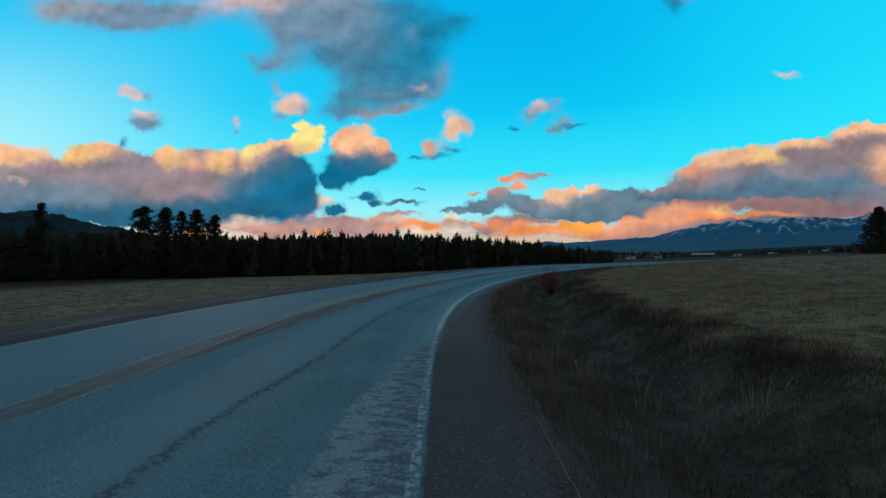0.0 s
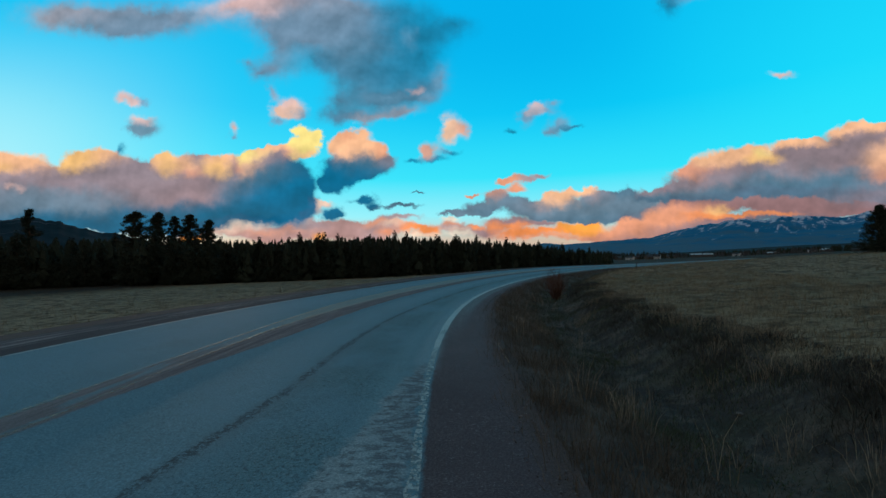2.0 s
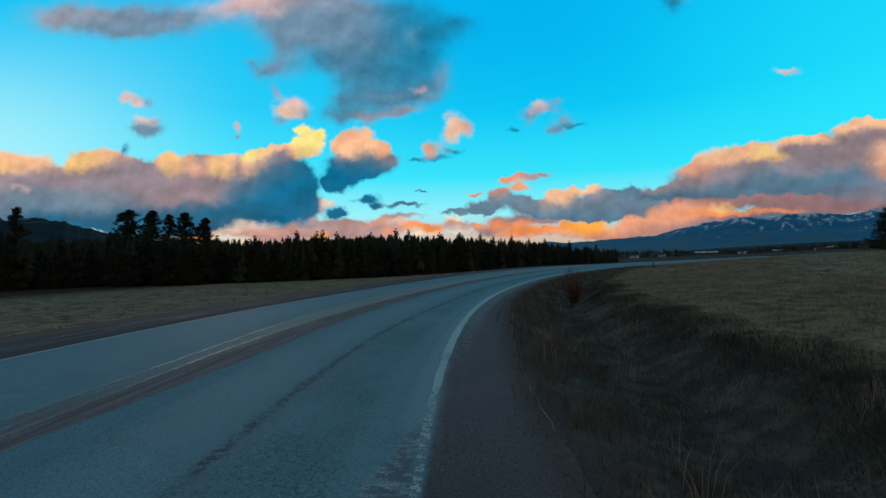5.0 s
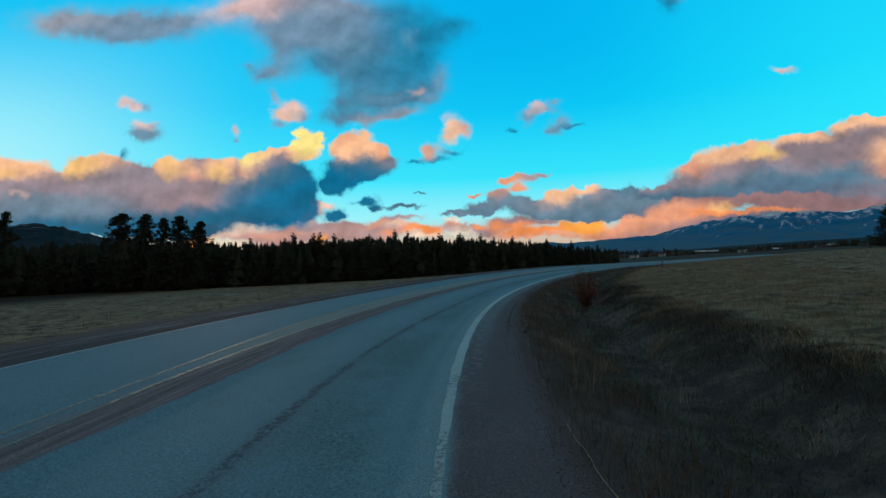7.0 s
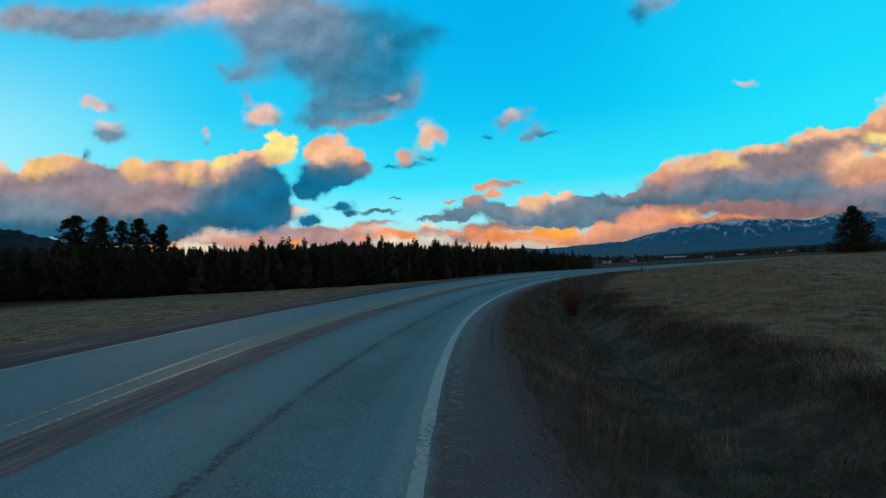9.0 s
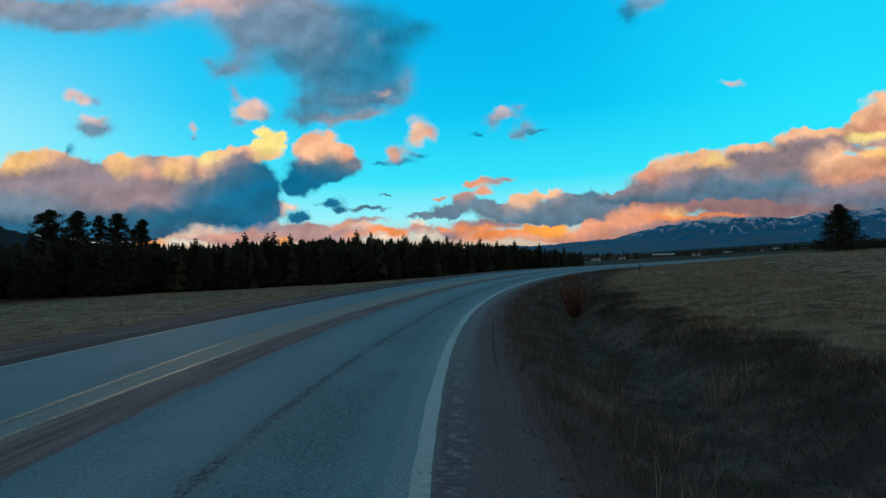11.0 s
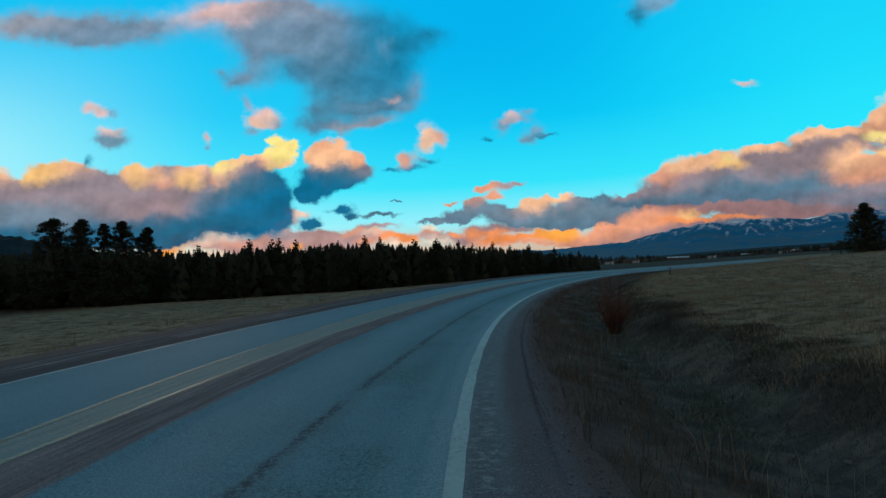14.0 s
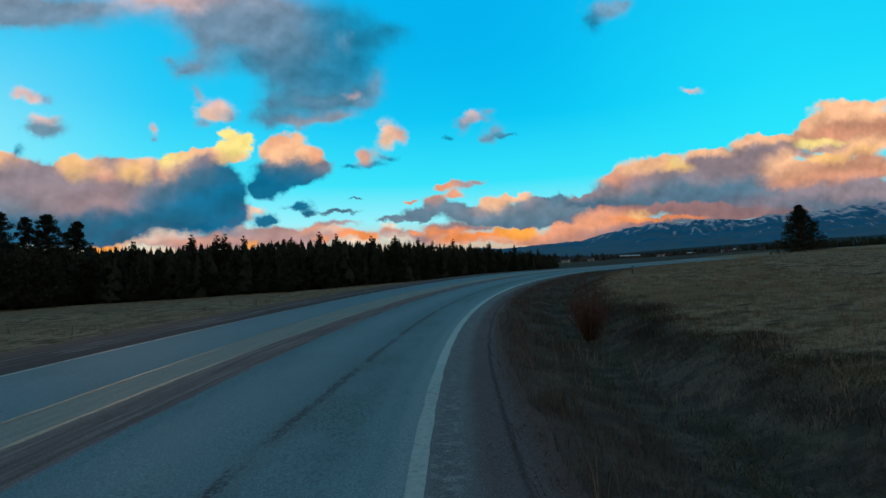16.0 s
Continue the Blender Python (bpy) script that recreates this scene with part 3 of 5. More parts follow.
    col = m.mix(m.math("MULTIPLY", m.band(path, -0.20, 0.10, 0.10), 0.30), col, (0.078, 0.108, 0.116))
    col = m.mix(m.math("MULTIPLY", torn, 0.72), col, (0.020, 0.024, 0.028))
    # far shoulder: dark chippings in long streaks, paler rows of gravel towards its edge
    rows = m.step(m.noise(m.scale(uv, (0.35, 7.0, 0.0)), 1.0, 6.0, 0.7), 0.46, 0.62)
    rows = m.math("MULTIPLY", rows, m.band(ragged, 8.1, 8.9, 0.2))
    outer = m.math("ADD", o, wave(3.0, 0.7, 0.16))
    col = m.mix(m.math("MULTIPLY", m.step(outer, 7.40, 7.52), 0.95), col, m.mix(rows, (0.046, 0.040, 0.044), (0.160, 0.142, 0.142)))
    col = m.mix(m.math("MULTIPLY", m.step(ragged, 8.85, 9.2), 0.9), col, (0.088, 0.066, 0.060))
    # right shoulder: brown chippings with a dark seam
    brown = m.mix(m.step(s, 0.5, 4.0), m.mix(blotch, (0.052, 0.045, 0.050), (0.078, 0.068, 0.073)), m.mix(blotch, (0.060, 0.057, 0.063), (0.096, 0.090, 0.097)))
    rim = m.math("ADD", o, wave(6.0, 0.75, 0.10))
    col = m.mix(m.step(rim, -0.04, -0.10), col, brown)
    seam = m.math("ADD", o, wave(1.2, 0.55, 0.14, 4.0))
    col = m.mix(m.math("MULTIPLY", m.band(seam, -0.89, -0.84, 0.03), m.math("MULTIPLY", m.step(s, 8.0, 12.0), 0.7)), col, (0.024, 0.021, 0.023))
    # the pale wash of worn-off paint beside the line
    wash = m.math("MULTIPLY", m.band(ragged, -0.10, 0.26, 0.10), m.step(s, 1.6, 3.0))
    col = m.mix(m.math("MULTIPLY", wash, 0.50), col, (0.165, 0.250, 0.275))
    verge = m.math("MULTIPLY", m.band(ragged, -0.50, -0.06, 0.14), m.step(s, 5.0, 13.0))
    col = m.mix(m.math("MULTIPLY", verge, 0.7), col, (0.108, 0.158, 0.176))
    pebbles = m.math("MULTIPLY", m.step(m.noise(where, 26.0, 4.0, 0.85), 0.56, 0.68), m.step(o, -0.05, -0.2))
    col = m.mix(m.math("MULTIPLY", pebbles, 0.5), col, (0.19, 0.18, 0.19))
    # scraped stretch left of the line, torn across in short ribs
    ribs = m.step(m.math("ADD", m.noise(m.scale(uv, (8.0, 4.0, 0.0)), 1.0, 8.0, 0.82), m.math("MULTIPLY", m.step(o, 0.1, 0.7), 0.07)), 0.48, 0.58)
    reach = slide(0.78, (-0.30, -1.5, 0.6), (-0.36, 0.6, 2.8))
    scraped = between(m.math("ADD", o, wave(3.0, 0.8, 0.60, 8.0)), 0.02, reach, 0.05)
    scraped = m.math("MULTIPLY", scraped, m.step(s, 3.0, 2.2))
    col = m.mix(m.math("MULTIPLY", scraped, m.math("MULTIPLY", m.math("SUBTRACT", 1.0, ribs), 0.75)), col, (0.080, 0.084, 0.092))
    col = m.mix(m.math("MULTIPLY", m.math("MULTIPLY", scraped, ribs), 0.75), col, (0.195, 0.245, 0.258))
    # pale grit flung over the shoulder beside the line
    grit = m.step(m.noise(m.scale(uv, (9.0, 5.0, 0.0)), 1.0, 6.0, 0.8), 0.50, 0.58)
    flung = m.math("MULTIPLY", m.band(ragged, -0.40, -0.12, 0.10), m.step(s, 4.0, 7.0))
    col = m.mix(m.math("MULTIPLY", m.math("MULTIPLY", flung, grit), 0.55), col, (0.170, 0.205, 0.218))
    col = m.mix(m.math("MULTIPLY", flung, m.math("MULTIPLY", m.math("SUBTRACT", 1.0, grit), 0.25)), col, (0.060, 0.062, 0.068))
    # the broken outer edge, loose gravel over the asphalt
    loose = m.mix(m.noise(where, 14.0, 4.0, 0.7), (0.042, 0.034, 0.034), (0.092, 0.076, 0.072))
    col = m.mix(m.step(ragged, -0.90, -1.15), col, loose)
    speck = m.mix(m.step(stone, 0.36, 0.66), (0.68, 0.68, 0.68), (1.30, 1.30, 1.30))
    n = m.tree.nodes.new("ShaderNodeMix")
    n.data_type, n.blend_type = "RGBA", "MULTIPLY"
    n.inputs[0].default_value = 1.0
    m.link(col, n.inputs[6]), m.link(speck, n.inputs[7])
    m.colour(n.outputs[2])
    lanes = m.math("ADD", m.band(ragged, 0.0, 3.0, 0.08), m.band(ragged, 3.9, 7.4, 0.08))
    m.put(m.math("SUBTRACT", 0.92, m.math("MULTIPLY", lanes, 0.12)), m.shader.inputs["Roughness"])
    m.put(m.math("ADD", 0.03, m.math("MULTIPLY", lanes, 0.03)), m.shader.inputs["Specular IOR Level"])
    m.bump(m.math("SUBTRACT", m.math("ADD", stone, m.math("MULTIPLY", chips, m.math("MULTIPLY", bare, 0.6))), torn), 0.22, 0.008)
    return m.mat


def paint(name, fresh, worn_from, worn_to):
    m = Nodes(name, 0.6, 0.4)
    uv, s, o = m.along()
    where = m.place()
    wear = m.math("ADD", m.noise(where, 16.0, 6.0, 0.75), m.math("MULTIPLY", m.noise(where, 0.4, 3.0), 0.5))
    m.colour(m.mix(m.noise(where, 14.0, 4.0), fresh, tuple(0.62 * c for c in fresh)))
    clear_shader = m.tree.nodes.new("ShaderNodeBsdfTransparent")
    blend = m.tree.nodes.new("ShaderNodeMixShader")
    m.link(m.math("MAXIMUM", m.math("MULTIPLY", m.step(wear, worn_from, worn_to), m.math("SUBTRACT", 1.0, m.math("MULTIPLY", m.step(s, 5.0, 9.0), 0.65))), m.math("MULTIPLY", m.step(m.noise(where, 13.0, 7.0, 0.8), 0.45, 0.57), m.step(s, 4.0, 2.2))), blend.inputs[0])
    m.link(m.shader.outputs[0], blend.inputs[1]), m.link(clear_shader.outputs[0], blend.inputs[2])
    m.link(blend.outputs[0], m.tree.nodes["Material Output"].inputs[0])
    return m.mat


def soil():
    m = Nodes("dry_grass_ground", 0.95, 0.1)
    where = m.place()
    uv, s, o = m.along()
    clump = m.noise(m.scale(where, (1.0, 1.6, 1.0)), 1.4, 7.0, 0.72)
    broad = m.noise(m.scale(where, (0.02, 0.05, 0.05)), 1.0, 5.0, 0.6)
    tiny = m.noise(where, 14.0, 4.0, 0.7)
    straw = m.mix(m.step(tiny, 0.3, 0.7), (0.104, 0.082, 0.050), (0.245, 0.197, 0.127))
    field = m.mix(m.step(clump, 0.46, 0.60), straw, (0.036, 0.028, 0.018))
    field = m.mix(m.step(broad, 0.45, 0.65), field, (0.114, 0.094, 0.053))
    # shadows beside the field's hummocks, painted as dark patches
    hummock_shade = m.step(m.noise(m.scale(where, (0.5, 0.7, 0.5)), 1.0, 6.0, 0.68), 0.55, 0.64)
    field = m.mix(m.math("MULTIPLY", hummock_shade, 0.8), field, (0.036, 0.029, 0.018))
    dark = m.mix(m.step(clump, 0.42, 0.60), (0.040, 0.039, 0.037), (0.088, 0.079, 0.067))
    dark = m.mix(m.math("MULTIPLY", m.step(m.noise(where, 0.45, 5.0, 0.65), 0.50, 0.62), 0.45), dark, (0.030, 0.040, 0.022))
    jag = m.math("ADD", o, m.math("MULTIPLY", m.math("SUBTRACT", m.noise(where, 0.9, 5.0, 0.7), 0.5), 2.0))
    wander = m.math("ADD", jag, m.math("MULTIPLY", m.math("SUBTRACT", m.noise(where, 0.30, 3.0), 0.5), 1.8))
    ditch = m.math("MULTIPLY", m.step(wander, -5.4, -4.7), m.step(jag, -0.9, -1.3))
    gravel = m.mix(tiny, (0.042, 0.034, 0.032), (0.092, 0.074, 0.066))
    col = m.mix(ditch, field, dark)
    col = m.mix(m.band(jag, -1.65, 10.3, 0.35), col, gravel)
    # near black under the wood, the trees' shade put into the colour
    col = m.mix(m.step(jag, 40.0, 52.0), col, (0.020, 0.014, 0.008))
    m.colour(col)
    m.bump(m.math("ADD", clump, m.math("MULTIPLY", tiny, 0.4)), 0.9, 0.12)
    return m.mat


def blades_material(name, a, b):
    m = Nodes(name, 0.85, 0.15)
    m.colour(m.mix(m.island(), a, b))
    return m.mat


def needles(name, a, b):
    m = Nodes(name, 0.8, 0.15)
    m.colour(m.mix(m.noise(m.place(), 0.9, 3.0), a, b))
    return m.mat


def bark():
    m = Nodes("pine_bark", 0.9, 0.1)
    m.colour(m.mix(m.noise(m.scale(m.place(), (6.0, 6.0, 1.2)), 1.0, 5.0), (0.045, 0.030, 0.022), (0.13, 0.08, 0.05)))
    m.bump(m.noise(m.scale(m.place(), (10.0, 10.0, 2.0)), 1.0, 4.0), 0.6, 0.05)
    return m.mat


def plain(name, a, b, scale=1.0, rough=0.8):
    m = Nodes(name, rough, 0.25)
    m.colour(m.mix(m.noise(m.place(), scale, 5.0), a, b))
    return m.mat


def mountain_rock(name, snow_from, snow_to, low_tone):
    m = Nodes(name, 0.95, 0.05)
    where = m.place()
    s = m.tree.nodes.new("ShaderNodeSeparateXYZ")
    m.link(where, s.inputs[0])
    # distance haze is put into the far range's colour, woods and low slopes alike
    tones = ((0.003, 0.078, 0.165), (0.014, 0.125, 0.230)) if name == "hazed_mountain" else ((0.002, 0.006, 0.010), (0.006, 0.014, 0.020))
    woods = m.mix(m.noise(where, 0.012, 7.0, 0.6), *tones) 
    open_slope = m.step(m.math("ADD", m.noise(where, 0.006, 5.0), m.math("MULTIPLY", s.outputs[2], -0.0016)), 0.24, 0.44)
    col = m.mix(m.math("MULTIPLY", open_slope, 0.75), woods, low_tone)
    turned = m.tree.nodes.new("ShaderNodeVectorRotate")
    turned.rotation_type = "Z_AXIS"
    turned.inputs["Angle"].default_value = radians(38)
    m.link(where, turned.inputs["Vector"])
    streak = m.noise(m.scale(turned.outputs[0], (0.022, 0.0035, 0.006)), 1.0, 8.0, 0.66)
    snow = m.step(m.math("ADD", streak, m.math("MULTIPLY", s.outputs[2], 0.0011)), snow_from, snow_to)
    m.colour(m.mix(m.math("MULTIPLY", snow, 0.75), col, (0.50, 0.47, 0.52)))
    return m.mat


MAT_ROAD, MAT_SOIL, MAT_BARK = asphalt(), soil(), bark()
MAT_WHITE = paint("worn_white_paint", (0.25, 0.315, 0.315), 0.74, 1.0)
MAT_YELLOW = paint("faded_yellow_paint", (0.22, 0.205, 0.145), 0.56, 0.88)
MAT_NEEDLE = needles("dark_pine_needles", (0.013, 0.016, 0.010), (0.031, 0.034, 0.019))
MAT_STRAW = blades_material("straw_blades", (0.096, 0.075, 0.046), (0.236, 0.184, 0.118))
MAT_WEED = blades_material("brown_weed_blades", (0.042, 0.034, 0.026), (0.112, 0.088, 0.064))
MAT_GREEN = blades_material("green_ditch_blades", (0.030, 0.042, 0.018), (0.075, 0.085, 0.042))
MAT_SCRUB = blades_material("dark_scrub_twigs", (0.024, 0.023, 0.020), (0.062, 0.055, 0.045))
MAT_DITCH = blades_material("ditch_grass_blades", (0.026, 0.029, 0.023), (0.074, 0.070, 0.054))
MAT_STALK = blades_material("pale_dead_stalks", (0.14, 0.108, 0.072), (0.30, 0.238, 0.165))

# ---- the lie of the land ----
RADIUS, START, EDGE_X, SWING = 73.3, 6.0, -0.23, radians(52)
CENTRE = np.array((EDGE_X + RADIUS, START))
END = CENTRE + RADIUS * np.array((-math.cos(SWING), math.sin(SWING)))
ARC = RADIUS * SWING


def road_place(s, o):
    """Ground plan from metres along the road and metres left of its right edge line."""
    s, o = np.broadcast_arrays(np.asarray(s, float), np.asarray(o, float))
    a = np.clip(s / RADIUS, 0, SWING)
    x = CENTRE[0] - (RADIUS + o) * np.cos(a)
    y = CENTRE[1] + (RADIUS + o) * np.sin(a)
    before, after = np.minimum(s, 0), np.maximum(s - ARC, 0)
    return x + after * math.sin(SWING), y + before + after * math.cos(SWING)


def road_coords(x, y):
    x, y = np.broadcast_arrays(np.asarray(x, float), np.asarray(y, float))
    a = np.arctan2(y - CENTRE[1], CENTRE[0] - x)
    r = np.hypot(x - CENTRE[0], y - CENTRE[1])
    ex, ey = x - END[0], y - END[1]
    s = np.where(y < START, y - START, np.where((a <= SWING) & (a >= 0), RADIUS * a, ARC + ex * math.sin(SWING) + ey * math.cos(SWING)))
    o = np.where(y < START, EDGE_X - x, np.where((a <= SWING) & (a >= 0), r - RADIUS, -ex * math.cos(SWING) + ey * math.sin(SWING)))
    return s, o


def bumps(x, y, size, seed=0.0):
    """Soft unevenness from crossed waves, about -1 to 1."""
    x, y = x / size + seed, y / size - seed
    return (np.sin(1.7 * x + 1.3 * np.sin(1.1 * y + seed)) + np.sin(2.3 * y + 1.7 * np.sin(0.9 * x)) + 0.6 * np.sin(4.1 * x + 3.3 * y + 1.9 * np.sin(2.2 * y - x))) / 2.6


def ease(t):
    t = np.clip(t, 0, 1)
    return t * t * (3 - 2 * t)


def valley(x, y):
    """How far the land falls away beyond the crest, towards the town."""
    d = -0.758 * (x - 48) + 0.654 * (y - 80)
    return -7.0 * (1 - np.exp(-np.maximum(d, 0) / 120.0)) * np.clip((y - 60) / 120.0, 0, 1)


def road_base(s):
    """The road dips gently into the bend and climbs a little out of it."""
    return -0.27 * ease((s + 6.0) / 32.0) + 0.15 * ease((s - 24.0) / 36.0)


def road_height(s, o, x, y):
    return road_base(s) + 0.013 * np.clip(o, 0, 9.5) + valley(x, y) - fall(s)


def fall(s):
    """Past its crest the road sinks out of sight behind the field."""
    return 0.022 * np.maximum(s - 125.0, 0) * ease((s - 125.0) / 20.0)


def ground_height(x, y):
    s, o = road_coords(x, y)
    q = -o
    base = road_base(s)
    # the bank's foot and brow wander a little along the road
    shift = 0.28 * bumps(s, s * 0.6, 2.6, 3.0) + 0.12 * bumps(s, s * 0.4, 0.9, 1.0)
    right = np.interp(q - shift * np.clip((q - 2.6) / 1.5, 0, 1) * np.clip((9 - q) / 3, 0, 1), (1.1, 2.0, 2.9, 3.6, 4.3, 4.8, 5.6, 9.0, 30.0, 90.0, 240.0), (-0.015, -0.22, -0.46, -0.50, -0.10, 0.14, 0.25, 0.34, 0.50, 0.62, 0.66))
    left = np.interp(o, (9.6, 11.0, 16.0, 28.0, 45.0, 120.0), (-0.03, -0.16, -0.45, -1.1, -1.5, -1.5))
    # the field swells beyond the bend, and hides the far end of the road
    swell = 0.60 * ease((s - 28.0) / 50.0) * ease((q - 4.5) / 11.0)
    swell = np.maximum(swell, 0.55 * ease((q - 18.0) / 60.0))
    down = fall(s) * np.clip(1 - (q - 1.1) / 4.0, 0, 1)
    z = np.where(o < 4, right + swell + base * np.clip(1 - (q - 6.0) / 20.0, 0.4, 1) - down, left + (base - fall(s)) * np.clip((34.0 - o) / 20.0, 0, 1))
    rough = np.clip((np.abs(o - 4.0) - 5.4) / 1.5, 0, 1)
    field = np.clip((q - 4.5) / 2.0, 0, 1)
    z = z + rough * ((0.045 + 0.035 * field) * bumps(x, y * 1.5, 1.1) + 0.05 * bumps(x, y, 4.0, 1.0) + 0.06 * field * bumps(x * 0.6, y * 1.8, 0.8, 2.0))
    inside = (o > -1.1) & (o < 9.7)
    return np.where(inside, road_height(s, o, x, y) - 0.03 - 0.05 * np.clip((s - 45) / 10, 0, 1), z + valley(x, y) + 0.12 * np.clip((o - 4) / 5, 0, 1) * (o < 14) * np.clip((14 - o) / 4, 0, 1))


def with_road_uv(me):
    co = np.empty(len(me.vertices) * 3, dtype=np.float32)
    me.vertices.foreach_get("co", co)
    co = co.reshape(-1, 3)
    s, o = road_coords(co[:, 0], co[:, 1])
    index = np.empty(len(me.loops), dtype=np.int32)
    me.loops.foreach_get("vertex_index", index)
    layer = me.uv_layers.new(name="road")
    layer.data.foreach_set("uv", np.stack([s, o], axis=1)[index].astype(np.float32).ravel())
    return me


def spaced(fine0, fine1, step, far0, far1, growth=1.09):
    """Coordinates fine between two bounds, and coarser and coarser out to two others."""
    middle = list(np.arange(fine0, fine1, step))
    out, d, v = [], step, fine1
    while v < far1:
        out.append(v)
        d *= growth
        v += d
    out.append(far1)
    back, d, v = [], step, fine0 - step
    while v > far0:
        back.append(v)
        d *= growth
        v -= d
    back.append(far0)
    return np.array(back[::-1] + middle + out)


gx, gy = np.meshgrid(spaced(-14, 16, 0.2, -4900, 4900), spaced(-3, 40, 0.2, -3000, 4900), indexing="ij")
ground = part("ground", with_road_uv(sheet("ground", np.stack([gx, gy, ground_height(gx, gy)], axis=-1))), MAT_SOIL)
tagged(ground, "dry brown grass land with a ditch beside the road", "ground", kind="structure")


def road_strip(name, o0, o1, s0, s1, lift, mat, columns=2, step=0.5, ragged=0.0, drift=None):
    s = np.concatenate([np.arange(s0, min(s1, 60), step), np.arange(max(60, s0), s1, 3.0), [s1]])
    o = np.linspace(o0, o1, columns)
    S, O = np.meshgrid(s, o, indexing="ij")
    if name == "road":
        O[:, 0] += 0.10 * bumps(S[:, 0] * 2.0, S[:, 0], 0.9, 5.0) + 0.05 * bumps(S[:, 0] * 7.0, S[:, 0], 0.9, 1.0)
    if drift is not None:
        O = O + drift(S)
    if ragged and o0 < 0:
        # the near stretch of the line is worn narrow
        O = O * (0.50 + 0.50 * ease((S - 2.0) / 6.0)) + 0.02 * bumps(S * 9.0, O * 40.0, 0.6, 7.0) * (1 - ease((S - 1.5) / 3.0))
    if ragged:
        O = O + ragged * bumps(S * 3.0, O * 9.0, 0.8, 2.0)
    x, y = road_place(S, O)
    return part(name, with_road_uv(sheet(name, np.stack([x, y, road_height(S, O, x, y) + lift], axis=-1))), mat)


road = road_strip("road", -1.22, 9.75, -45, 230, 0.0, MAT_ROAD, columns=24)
tagged(road, "worn two-lane asphalt road bending to the right", "road", kind="structure")
edge_line = road_strip("edge_line", -0.09, 0.07, -45, 230, 0.005, MAT_WHITE, 3, 0.25, 0.012)
tagged(edge_line, "worn white edge line on the asphalt", "road marking", kind="structure")
# the two centre lines part slowly as the road bends
for o0, drift in ((3.86, lambda s: 0.26 * ease((s + 1.0) / 9.0)), (4.36, lambda s: 0.58 * ease((s - 3.0) / 12.0) + 0.3 * ease((s - 14.0) / 12.0))):
    line = road_strip("centre_line", o0 - 0.045, o0 + 0.045, -45, 230, 0.005, MAT_YELLOW, 2, 0.25, 0.01, drift)
    tagged(line, "faded yellow centre line on the asphalt", "road marking", "centre lines", "structure")
far_line = road_strip("edge_line", 7.36, 7.43, -45, 230, 0.005, MAT_WHITE, 2, 0.25, 0.01)
tagged(far_line, "worn white edge line on the asphalt", "road marking", kind="structure")


# ---- trees ----
def tube(path, radii, sides=6):
    """Vertices and triangles of a tapering tube along a path."""
    path = np.asarray(path, float)
    verts, faces = [], []
    for i, (p, r) in enumerate(zip(path, radii)):
        d = path[min(i + 1, len(path) - 1)] - path[max(i - 1, 0)]
        d = d / (np.linalg.norm(d) + 1e-9)
        a = np.cross(d, (0.0, 0.0, 1.0) if abs(d[2]) < 0.9 else (1.0, 0.0, 0.0))
        a /= np.linalg.norm(a)
        b = np.cross(d, a)
        for k in range(sides):
            t = 2 * math.pi * k / sides
            verts.append(p + r * (math.cos(t) * a + math.sin(t) * b))
    for i in range(len(path) - 1):
        for k in range(sides):
            p, q = i * sides + k, i * sides + (k + 1) % sides
            faces += [(p, q, q + sides), (p, q + sides, p + sides)]
    return np.array(verts), np.array(faces)


def gather(pieces):
    """Joins (vertices, triangles) pieces into one."""
    verts, faces, n = [], [], 0
    for v, f in pieces:
        verts.append(v), faces.append(np.asarray(f) + n)
        n += len(v)
    return np.concatenate(verts), np.concatenate(faces)


def sprays(rng, centres, size, flatten=0.6):
    """Small needle sprays: one slim triangle at each centre, turned at random."""
    n = len(centres)
    a = rng.normal(size=(n, 3)) * (1, 1, flatten)
    b = rng.normal(size=(n, 3)) * (1, 1, flatten)
    a /= np.linalg.norm(a, axis=1, keepdims=True)
    b /= np.linalg.norm(b, axis=1, keepdims=True)
    size = size * rng.uniform(0.6, 1.3, (n, 1))
    verts = np.stack([centres - a * size, centres + a * size, centres + b * size * 0.8], axis=1).reshape(-1, 3)
    return verts, np.arange(3 * n).reshape(n, 3)


